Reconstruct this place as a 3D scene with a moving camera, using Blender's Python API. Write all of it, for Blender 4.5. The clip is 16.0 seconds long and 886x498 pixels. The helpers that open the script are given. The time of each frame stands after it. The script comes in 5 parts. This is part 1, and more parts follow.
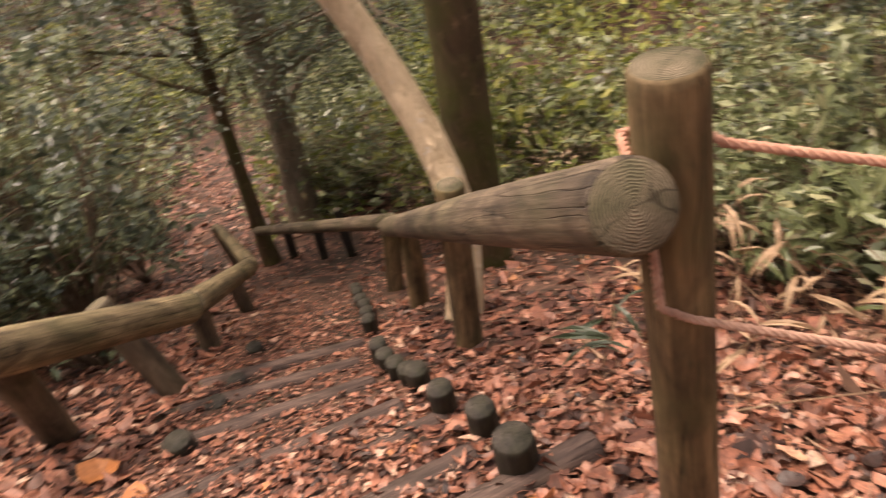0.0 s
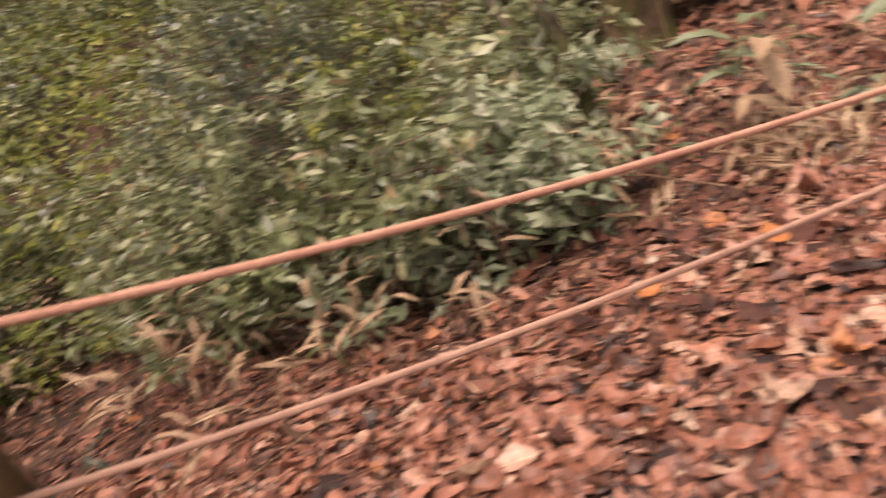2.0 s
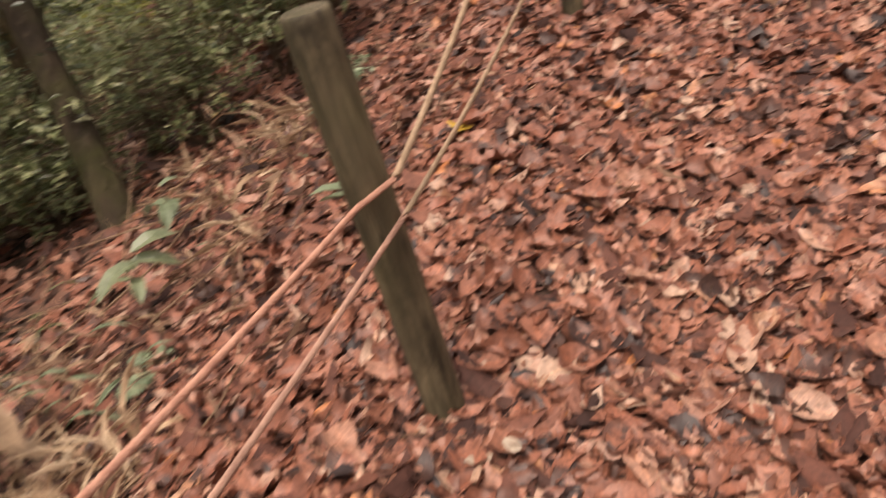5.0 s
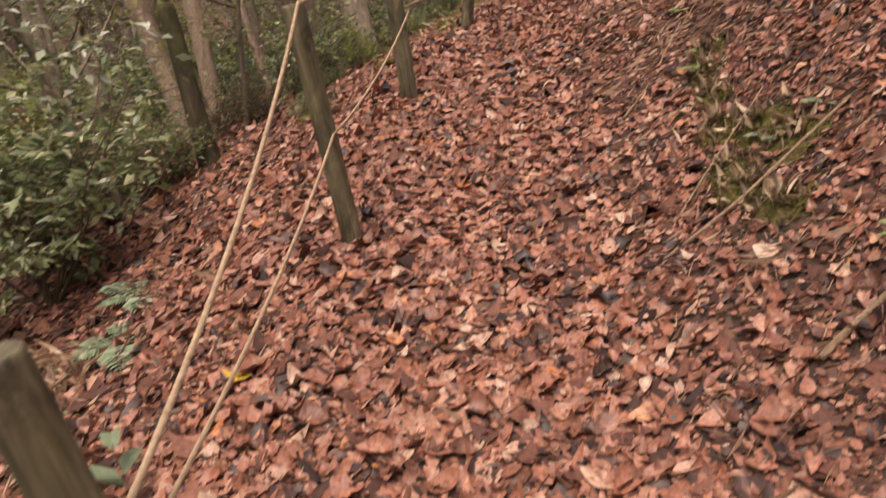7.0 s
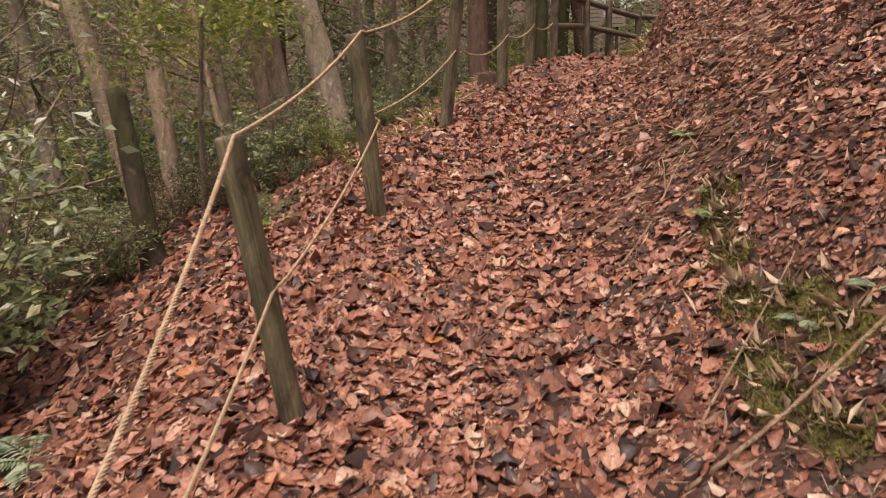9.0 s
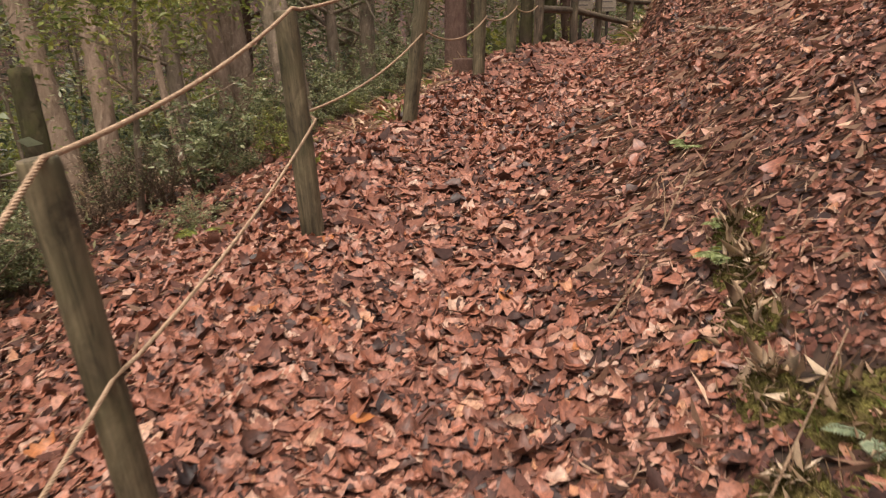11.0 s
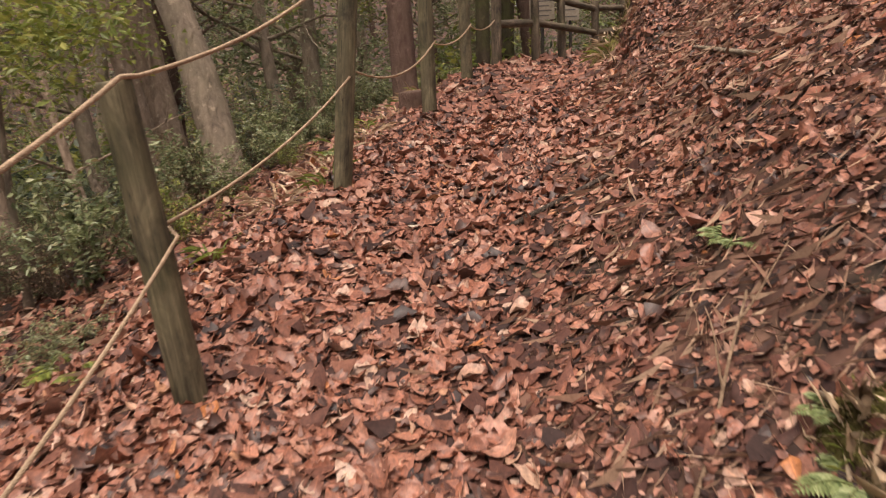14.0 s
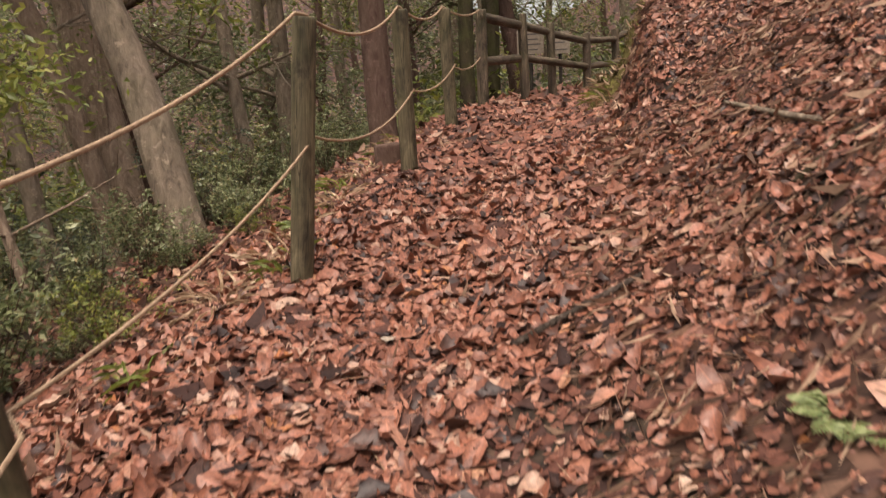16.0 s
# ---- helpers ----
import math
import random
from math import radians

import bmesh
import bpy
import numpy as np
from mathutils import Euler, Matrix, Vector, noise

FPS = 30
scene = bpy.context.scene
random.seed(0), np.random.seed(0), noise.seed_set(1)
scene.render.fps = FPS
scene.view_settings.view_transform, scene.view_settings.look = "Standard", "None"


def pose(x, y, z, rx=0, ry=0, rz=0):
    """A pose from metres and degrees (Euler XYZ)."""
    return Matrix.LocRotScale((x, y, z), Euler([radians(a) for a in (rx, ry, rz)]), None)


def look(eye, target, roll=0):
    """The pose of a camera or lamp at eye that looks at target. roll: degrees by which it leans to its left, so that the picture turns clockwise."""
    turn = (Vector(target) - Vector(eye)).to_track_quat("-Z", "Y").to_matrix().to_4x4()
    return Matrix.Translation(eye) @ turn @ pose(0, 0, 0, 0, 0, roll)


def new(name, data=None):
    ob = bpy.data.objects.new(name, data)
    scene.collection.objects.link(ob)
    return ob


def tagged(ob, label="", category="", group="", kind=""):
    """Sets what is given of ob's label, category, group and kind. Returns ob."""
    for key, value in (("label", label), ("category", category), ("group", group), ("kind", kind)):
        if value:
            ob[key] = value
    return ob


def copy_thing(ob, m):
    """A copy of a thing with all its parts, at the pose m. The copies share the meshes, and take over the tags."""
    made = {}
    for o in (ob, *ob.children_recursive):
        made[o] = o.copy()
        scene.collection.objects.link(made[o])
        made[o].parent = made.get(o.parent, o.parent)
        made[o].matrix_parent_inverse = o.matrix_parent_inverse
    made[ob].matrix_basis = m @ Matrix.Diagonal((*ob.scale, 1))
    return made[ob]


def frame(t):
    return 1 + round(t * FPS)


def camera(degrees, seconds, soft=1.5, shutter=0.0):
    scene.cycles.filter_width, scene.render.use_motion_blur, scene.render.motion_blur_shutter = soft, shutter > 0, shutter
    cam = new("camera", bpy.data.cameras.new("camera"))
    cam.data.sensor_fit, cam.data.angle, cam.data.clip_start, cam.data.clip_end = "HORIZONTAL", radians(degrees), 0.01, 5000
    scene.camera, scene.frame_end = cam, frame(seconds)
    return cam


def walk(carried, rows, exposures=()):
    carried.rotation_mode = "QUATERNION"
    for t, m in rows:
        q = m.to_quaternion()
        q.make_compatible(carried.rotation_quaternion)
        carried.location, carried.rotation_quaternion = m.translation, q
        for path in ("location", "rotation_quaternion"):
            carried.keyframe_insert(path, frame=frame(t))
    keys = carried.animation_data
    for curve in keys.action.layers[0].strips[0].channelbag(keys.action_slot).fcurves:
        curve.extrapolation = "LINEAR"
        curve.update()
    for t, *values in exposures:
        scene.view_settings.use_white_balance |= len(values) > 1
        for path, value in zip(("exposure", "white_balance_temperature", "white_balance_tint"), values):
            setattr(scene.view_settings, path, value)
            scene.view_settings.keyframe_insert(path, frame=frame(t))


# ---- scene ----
cam = camera(62.9, 16.0, soft=1.2, shutter=0.75)
PATH = [
    (0, (0.914, 0.87, 1.331), (0.639, 2.473, 0.167), -16.4),
    (0.5, (0.937, 0.874, 1.335), (0.932, 2.482, 0.146), -16.0),
    (1, (0.982, 0.852, 1.338), (1.333, 2.408, 0.132), -14.4),
    (1.5, (1.054, 0.834, 1.334), (1.711, 2.275, 0.113), -12.9),
    (2, (1.309, 0.72, 1.345), (2.185, 2.026, 0.11), -12.9),
    (2.5, (1.598, 0.645, 1.377), (2.62, 1.795, 0.098), -13.1),
    (3, (1.783, 0.5, 1.343), (3.009, 1.472, 0.096), -12.3),
    (3.5, (1.953, 0.499, 1.329), (3.324, 1.248, 0.08), -11.0),
    (4, (1.96, 0.461, 1.218), (3.535, 1.019, 0.118), -7.9),
    (4.5, (2.113, 0.467, 1.262), (3.782, 0.788, 0.208), -7.3),
    (5, (2.287, 0.517, 1.304), (4.004, 0.584, 0.281), -6.1),
    (5.2, (2.356, 0.522, 1.308), (4.094, 0.494, 0.318), -5.5),
    (7.3, (2.522, 0.291, 1.555), (4.359, -0.213, 0.945), -4.3),
    (7.5, (2.6, 0.259, 1.586), (4.441, -0.252, 0.997), -4.4),
    (8, (2.799, 0.208, 1.595), (4.653, -0.325, 1.068), -3.4),
    (8.5, (3.029, 0.163, 1.677), (4.886, -0.394, 1.187), -1.9),
    (9, (3.181, 0.089, 1.749), (5.038, -0.479, 1.271), -1.4),
    (11.3, (4.05, -0.391, 1.807), (5.879, -1.001, 1.274), 0.1),
    (11.5, (4.122, -0.427, 1.86), (5.943, -1.058, 1.324), -0.7),
    (12, (4.282, -0.501, 1.912), (6.089, -1.171, 1.375), -1.1),
    (12.5, (4.491, -0.592, 1.897), (6.299, -1.269, 1.377), -1.4),
    (13, (4.68, -0.707, 1.951), (6.499, -1.364, 1.441), -2.4),
    (13.5, (4.884, -0.809, 1.981), (6.704, -1.464, 1.474), -3.1),
    (14, (5.081, -0.872, 1.986), (6.892, -1.55, 1.477), -3.3),
    (14.5, (5.317, -0.951, 2.06), (7.114, -1.665, 1.548), -3.2),
    (15, (5.503, -1.043, 2.08), (7.295, -1.774, 1.576), -3.7),
    (15.5, (5.695, -1.129, 2.101), (7.492, -1.862, 1.617), -3.9),
    (16, (5.868, -1.217, 2.166), (7.678, -1.938, 1.714), -4.0),
]

walk(cam, [(t, look(eye, target, roll)) for t, eye, target, roll in PATH], exposures=[(0.0, 1.48, 7900, 21), (1.0, 1.45, 7700, 24), (2.0, 1.12, 7600, 25), (4.0, 0.85, 7500, 21), (7.5, 0.93, 7250, 18), (16.0, 0.95, 7150, 16)])

# ---- light: an overcast winter day under bare and evergreen trees ----
world = bpy.data.worlds.new("overcast_sky")
scene.world = world
world.use_nodes = True
wt = world.node_tree
sky = wt.nodes.new("ShaderNodeTexSky")
sky.sky_type, sky.sun_disc = "NISHITA", False
sky.sun_elevation, sky.sun_rotation = radians(73), radians(-52)
sky.air_density, sky.dust_density, sky.ozone_density = 1.0, 4.0, 1.0
hue = wt.nodes.new("ShaderNodeHueSaturation")
hue.inputs["Saturation"].default_value = 0.35
wt.links.new(sky.outputs[0], hue.inputs["Color"])
wt.links.new(hue.outputs[0], wt.nodes["Background"].inputs["Color"])
wt.nodes["Background"].inputs["Strength"].default_value = 0.135
sun = new("sun", bpy.data.lights.new("sun", "SUN"))
sun.data.energy, sun.data.angle, sun.data.color = 1.75, radians(28), (1.0, 0.93, 0.84)
sun.matrix_world = look((0, 0, 30), (7.2, -5.6, 0))


# ---- materials ----
def node_material(name, rough=0.8, spec=0.3):
    m = bpy.data.materials.new(name)
    m.use_nodes = True
    b = m.node_tree.nodes["Principled BSDF"]
    b.inputs["Roughness"].default_value = rough
    b.inputs["Specular IOR Level"].default_value = spec
    return m, m.node_tree, b


def ramp(nt, stops, fac, interpolation="LINEAR"):
    r = nt.nodes.new("ShaderNodeValToRGB")
    r.color_ramp.interpolation = interpolation
    while len(r.color_ramp.elements) < len(stops):
        r.color_ramp.elements.new(0.5)
    for e, (p, c) in zip(r.color_ramp.elements, stops):
        e.position, e.color = p, (*c, 1)
    nt.links.new(fac, r.inputs[0])
    return r.outputs[0]


def noise_node(nt, scale, detail=4, rough=0.6, stretch=None, distortion=0.0, space="Object"):
    tc = nt.nodes.new("ShaderNodeTexCoord")
    out = tc.outputs[space]
    if stretch:
        mp = nt.nodes.new("ShaderNodeMapping")
        mp.inputs["Scale"].default_value = stretch
        nt.links.new(out, mp.inputs[0])
        out = mp.outputs[0]
    n = nt.nodes.new("ShaderNodeTexNoise")
    n.inputs["Scale"].default_value, n.inputs["Detail"].default_value = scale, detail
    n.inputs["Roughness"].default_value, n.inputs["Distortion"].default_value = rough, distortion
    nt.links.new(out, n.inputs["Vector"])
    return n.outputs["Fac"]


def mix(nt, fac, a, b, mode="MIX"):
    n = nt.nodes.new("ShaderNodeMix")
    n.data_type, n.blend_type = "RGBA", mode
    for sock, v in ((n.inputs[0], fac), (n.inputs[6], a), (n.inputs[7], b)):
        if hasattr(v, "is_output"):
            nt.links.new(v, sock)
        else:
            sock.default_value = v if isinstance(v, float) else (*v, 1)
    return n.outputs[2]


def bump(nt, b, height, strength=0.5, distance=0.01):
    n = nt.nodes.new("ShaderNodeBump")
    n.inputs["Strength"].default_value, n.inputs["Distance"].default_value = strength, distance
    nt.links.new(height, n.inputs["Height"])
    nt.links.new(n.outputs[0], b.inputs["Normal"])


def midrib(nt):
    """Lines of the midrib and side veins, from the place on the blade; none on blades that carry no place."""
    at_ = nt.nodes.new("ShaderNodeAttribute")
    at_.attribute_name = "blade"
    xyz = nt.nodes.new("ShaderNodeSeparateXYZ")
    nt.links.new(at_.outputs["Vector"], xyz.inputs[0])

    def calc(op, a, b=0.0):
        n = nt.nodes.new("ShaderNodeMath")
        n.operation = op
        for sock, val in zip(n.inputs, (a, b)):
            if hasattr(val, "is_output"):
                nt.links.new(val, sock)
            else:
                sock.default_value = val
        return n.outputs[0]

    across = calc("ABSOLUTE", xyz.outputs[0])
    rib = calc("LESS_THAN", across, 0.09)
    side = calc("GREATER_THAN", calc("SINE", calc("SUBTRACT", calc("MULTIPLY", xyz.outputs[1], 52.0), calc("MULTIPLY", across, 7.0))), 0.8)
    return calc("MULTIPLY", calc("MAXIMUM", rib, calc("MULTIPLY", side, 0.45)), xyz.outputs[2])


def leaf_material(name, stops, rough=0.55, spec=0.35, translucent=0.25, vein=0.35, source="island", veined=False):
    """Leaf blades: every leaf takes its own tone, with mottling across the blade."""
    m, nt, b = node_material(name, rough, spec)
    if source == "island":
        geo = nt.nodes.new("ShaderNodeNewGeometry")
        rnd = geo.outputs["Random Per Island"]
    else:
        rnd = nt.nodes.new("ShaderNodeObjectInfo").outputs["Random"]
    col = ramp(nt, stops, rnd)
    mott = noise_node(nt, 55, 3, 0.65)
    dark = ramp(nt, [(0.3, (1 - vein,) * 3), (0.7, (1.1,) * 3)], mott)
    col = mix(nt, 1.0, col, dark, "MULTIPLY")
    if veined:
        col = mix(nt, 1.0, col, ramp(nt, [(0.0, (1, 1, 1)), (1.0, (1.38, 1.3, 1.2))], midrib(nt)), "MULTIPLY")
    nt.links.new(col, b.inputs["Base Color"])
    bump(nt, b, noise_node(nt, 120, 2), 0.35, 0.004)
    if translucent:
        tr = nt.nodes.new("ShaderNodeBsdfTranslucent")
        nt.links.new(col, tr.inputs[0])
        mx = nt.nodes.new("ShaderNodeMixShader")
        mx.inputs[0].default_value = translucent
        nt.links.new(b.outputs[0], mx.inputs[1])
        nt.links.new(tr.outputs[0], mx.inputs[2])
        nt.links.new(mx.outputs[0], nt.nodes["Material Output"].inputs[0])
    return m


LITTER = [(0.0, (0.026, 0.014, 0.012)), (0.10, (0.08, 0.037, 0.026)), (0.28, (0.20, 0.078, 0.048)), (0.56, (0.30, 0.115, 0.071)),
          (0.76, (0.37, 0.16, 0.103)), (0.90, (0.43, 0.22, 0.150)), (0.97, (0.50, 0.335, 0.245)), (1.0, (0.45, 0.165, 0.057))]
litter_mat = leaf_material("fallen_leaf_brown", LITTER, 0.48, 0.42, 0.12, 0.55, veined=True)
# under-layer leaves: colours kept dark to paint shade into the gaps of the litter
gap_leaf_mat = leaf_material("matted_gap_shade_leaf", [(0.0, (0.022, 0.012, 0.010)), (0.4, (0.07, 0.029, 0.021)), (0.8, (0.14, 0.054, 0.036)), (1.0, (0.21, 0.09, 0.06))], 0.65, 0.2, 0.0, 0.5)
litter_piece_mat = leaf_material("fallen_leaf_large", LITTER[2:7], 0.42, 0.45, 0.06, 0.45, "object", True)
green_mat = leaf_material("evergreen_leaf", [(0.0, (0.06, 0.075, 0.03)), (0.4, (0.165, 0.195, 0.083)), (0.75, (0.28, 0.31, 0.15)), (0.93, (0.42, 0.42, 0.24)), (1.0, (0.30, 0.20, 0.09))], 0.33, 0.6, 0.42, 0.2)
dark_green_mat = leaf_material("dark_evergreen_leaf", [(0.0, (0.03, 0.045, 0.026)), (0.6, (0.085, 0.11, 0.065)), (1.0, (0.22, 0.25, 0.13))], 0.33, 0.6, 0.36, 0.25)
yellow_green_mat = leaf_material("yellowing_leaf", [(0.0, (0.10, 0.13, 0.03)), (0.6, (0.20, 0.23, 0.045)), (1.0, (0.34, 0.32, 0.08))], 0.45, 0.4, 0.35, 0.2)
straw_mat = leaf_material("dry_straw_leaf", [(0.0, (0.28, 0.18, 0.11)), (0.6, (0.50, 0.35, 0.22)), (1.0, (0.68, 0.54, 0.38))], 0.6, 0.3, 0.2, 0.25)
fern_mat = leaf_material("fern_frond_green", [(0.0, (0.12, 0.16, 0.06)), (0.6, (0.24, 0.28, 0.11)), (1.0, (0.34, 0.37, 0.18))], 0.55, 0.3, 0.3, 0.2)
stalk_mat = leaf_material("dry_stalk", [(0.0, (0.06, 0.034, 0.024)), (0.5, (0.22, 0.12, 0.078)), (1.0, (0.50, 0.34, 0.23))], 0.7, 0.2, 0.0, 0.3)
pale_green_mat = leaf_material("pale_green_frond", [(0.0, (0.12, 0.16, 0.09)), (1.0, (0.30, 0.35, 0.22))], 0.5, 0.3, 0.25, 0.2)
pale_shrub_mat = leaf_material("pale_grey_green_leaf", [(0.0, (0.15, 0.19, 0.10)), (0.6, (0.28, 0.32, 0.19)), (1.0, (0.48, 0.49, 0.35))], 0.35, 0.55, 0.35, 0.2)
pale_spray_mat = leaf_material("pale_spray_leaf", [(0.0, (0.26, 0.30, 0.19)), (0.6, (0.42, 0.45, 0.33)), (1.0, (0.62, 0.61, 0.50))], 0.3, 0.6, 0.35, 0.15)
pale_mat = leaf_material("pale_leaf", [(0.0, (0.40, 0.32, 0.24)), (1.0, (0.54, 0.46, 0.36))], 0.6, 0.3, 0.15, 0.25)
orange_mat = leaf_material("orange_leaf", [(0.0, (0.42, 0.15, 0.05)), (1.0, (0.5, 0.2, 0.07))], 0.5, 0.35, 0.2, 0.3)
yellow_mat = leaf_material("yellow_leaf", [(0.0, (0.62, 0.40, 0.05)), (1.0, (0.66, 0.46, 0.08))], 0.5, 0.3, 0.25, 0.2)


def soil_material():
    """Leaf mould: dark humus under a mosaic of matted leaves."""
    m, nt, b = node_material("leaf_mould", 0.75, 0.25)
    tc = nt.nodes.new("ShaderNodeTexCoord")
    v = nt.nodes.new("ShaderNodeTexVoronoi")
    v.inputs["Scale"].default_value = 15
    nt.links.new(tc.outputs["Object"], v.inputs["Vector"])
    sep = nt.nodes.new("ShaderNodeSeparateColor")
    nt.links.new(v.outputs["Color"], sep.inputs[0])
    leaf = ramp(nt, [(0.0, (0.02, 0.011, 0.008)), (0.35, (0.06, 0.029, 0.02)), (0.7, (0.11, 0.052, 0.035)), (1.0, (0.16, 0.085, 0.057))], sep.outputs[0])
    humus = ramp(nt, [(0.3, (0.012, 0.009, 0.007)), (0.7, (0.045, 0.03, 0.018))], noise_node(nt, 30, 5))
    patch = ramp(nt, [(0.38, (0, 0, 0)), (0.55, (1, 1, 1))], noise_node(nt, 1.6, 5))
    nt.links.new(mix(nt, patch, humus, leaf), b.inputs["Base Color"])
    bump(nt, b, sep.outputs[1], 0.8, 0.02)
    return m


def wood_material(name, light, mid, dark, green=0.0, grain=26.0):
    """Round timber, weathered: long grain, checks, stains and a film of algae."""
    m, nt, b = node_material(name, 0.72, 0.25)
    fibre = noise_node(nt, 1.0, 6, 0.65, (grain, grain, 1.6), 0.4)
    fine = noise_node(nt, 1.0, 4, 0.7, (grain * 5, grain * 5, 4.0), 0.2)
    col = ramp(nt, [(0.25, dark), (0.5, mid), (0.78, light)], fibre)
    col = mix(nt, 1.0, col, ramp(nt, [(0.3, (0.55, 0.55, 0.55)), (0.7, (1.25, 1.25, 1.25))], fine), "MULTIPLY")
    check = ramp(nt, [(0.0, (1, 1, 1)), (0.488, (1, 1, 1)), (0.5, (0.12, 0.12, 0.12)), (0.512, (1, 1, 1)), (1.0, (1, 1, 1))], noise_node(nt, 1.0, 3, 0.5, (grain * 0.8, grain * 0.8, 0.9), 0.3))
    col = mix(nt, 0.8, col, check, "MULTIPLY")
    stain = ramp(nt, [(0.34, (0.26, 0.26, 0.26)), (0.64, (1.25, 1.25, 1.25))], noise_node(nt, 1.0, 6, 0.65, (9, 9, 3.5), 0.8))
    col = mix(nt, 1.0, col, stain, "MULTIPLY")
    if green:
        algae = ramp(nt, [(0.45, (0, 0, 0)), (0.75, (green,) * 3)], noise_node(nt, 3.2, 5))
        col = mix(nt, algae, col, (0.075, 0.085, 0.028))
    nt.links.new(col, b.inputs["Base Color"])
    bump(nt, b, mix(nt, 0.5, check, fine), 0.7, 0.006)
    return m


def end_material():
    """Sawn end: growth rings."""
    m, nt, b = node_material("sawn_end_grain", 0.85, 0.15)
    tc = nt.nodes.new("ShaderNodeTexCoord")
    w = nt.nodes.new("ShaderNodeTexWave")
    w.wave_type, w.rings_direction = "RINGS", "Z"
    w.inputs["Scale"].default_value, w.inputs["Distortion"].default_value = 70, 7.0
    w.inputs["Detail"].default_value, w.inputs["Detail Scale"].default_value = 3, 1.2
    nt.links.new(tc.outputs["Object"], w.inputs["Vector"])
    col = ramp(nt, [(0.1, (0.085, 0.072, 0.052)), (0.6, (0.145, 0.122, 0.088)), (1.0, (0.20, 0.168, 0.125))], w.outputs["Fac"])
    stain = ramp(nt, [(0.35, (0.42, 0.47, 0.36)), (0.65, (1.15, 1.08, 1.02))], noise_node(nt, 11, 5))
    split = ramp(nt, [(0.0, (1, 1, 1)), (0.49, (1, 1, 1)), (0.5, (0.15, 0.14, 0.12)), (0.51, (1, 1, 1)), (1.0, (1, 1, 1))], noise_node(nt, 9, 2, 0.4))
    col = mix(nt, 0.7, mix(nt, 1.0, col, stain, "MULTIPLY"), split, "MULTIPLY")
    nt.links.new(col, b.inputs["Base Color"])
    bump(nt, b, w.outputs["Fac"], 0.35, 0.003)
    return m


def bark_material(name, light, dark, moss=0.0, scale=9.0):
    m, nt, b = node_material(name, 0.9, 0.15)
    rough = noise_node(nt, scale, 7, 0.7, (1, 1, 0.35), 0.6)
    col = ramp(nt, [(0.3, dark), (0.7, light)], rough)
    lichen = ramp(nt, [(0.6, (0, 0, 0)), (0.72, (0.55, 0.55, 0.55))], noise_node(nt, 13, 4))
    col = mix(nt, lichen, col, tuple(min(0.6, c * 1.7) for c in light))
    if moss:
        film = ramp(nt, [(0.42, (0, 0, 0)), (0.7, (moss,) * 3)], noise_node(nt, 2.4, 6))
        col = mix(nt, film, col, (0.07, 0.085, 0.018))
    nt.links.new(col, b.inputs["Base Color"])
    bump(nt, b, rough, 1.0, 0.05)
    return m


def rope_material(name, light, dark):
    m, nt, b = node_material(name, 0.85, 0.2)
    col = ramp(nt, [(0.3, dark), (0.7, light)], noise_node(nt, 40, 4))
    nt.links.new(col, b.inputs["Base Color"])
    bump(nt, b, noise_node(nt, 300, 2), 0.4, 0.002)
    return m


def moss_material():
    m, nt, b = node_material("moss", 0.95, 0.1)
    nt.links.new(ramp(nt, [(0.34, (0.045, 0.03, 0.018)), (0.46, (0.10, 0.078, 0.03)), (0.58, (0.15, 0.135, 0.04)), (0.78, (0.25, 0.225, 0.075))], noise_node(nt, 22, 8, 0.75)), b.inputs["Base Color"])
    bump(nt, b, noise_node(nt, 90, 4), 1.0, 0.02)
    return m


soil_mat = soil_material()
post_mat = wood_material("weathered_post_wood", (0.235, 0.19, 0.115), (0.15, 0.12, 0.07), (0.065, 0.05, 0.03), 0.35)
rail_mat = wood_material("weathered_log_wood", (0.25, 0.185, 0.125), (0.135, 0.10, 0.068), (0.042, 0.03, 0.022), 0.45)
big_post_mat = wood_material("stained_post_wood", (0.33, 0.215, 0.115), (0.16, 0.105, 0.055), (0.035, 0.024, 0.014), 0.6, 20)
wet_mat = wood_material("dark_wet_wood", (0.07, 0.055, 0.045), (0.038, 0.031, 0.025), (0.016, 0.013, 0.011), 0.45)
step_mat = wood_material("worn_step_wood", (0.14, 0.09, 0.072), (0.085, 0.055, 0.045), (0.035, 0.024, 0.02), 0.15)
end_mat = end_material()
dry_log_mat = wood_material("sun_bleached_log_wood", (0.34, 0.265, 0.15), (0.20, 0.15, 0.085), (0.075, 0.055, 0.035), 0.5)
bark_grey_mat = bark_material("grey_brown_bark", (0.34, 0.265, 0.195), (0.11, 0.084, 0.062), 0.22, 13)
bark_moss_mat = bark_material("mossy_bark", (0.15, 0.10, 0.06), (0.04, 0.028, 0.017), 0.9)
bark_tan_mat = bark_material("tan_bark", (0.76, 0.60, 0.41), (0.40, 0.29, 0.18), 0.05, 22)
bark_brown_mat = bark_material("pale_brown_bark", (0.40, 0.295, 0.215), (0.16, 0.11, 0.08), 0.12, 14)
bark_dark_mat = bark_material("dark_mossy_bark", (0.075, 0.055, 0.035), (0.022, 0.017, 0.012), 0.55)
bark_red_mat = bark_material("red_brown_bark", (0.15, 0.098, 0.074), (0.07, 0.036, 0.028), 0.1, 16)
bark_rotten_mat = bark_material("rotten_bark", (0.14, 0.105, 0.085), (0.03, 0.022, 0.018), 0.1, 28)
twig_mat = bark_material("twig_bark", (0.22, 0.16, 0.11), (0.09, 0.06, 0.042), 0.1, 20)
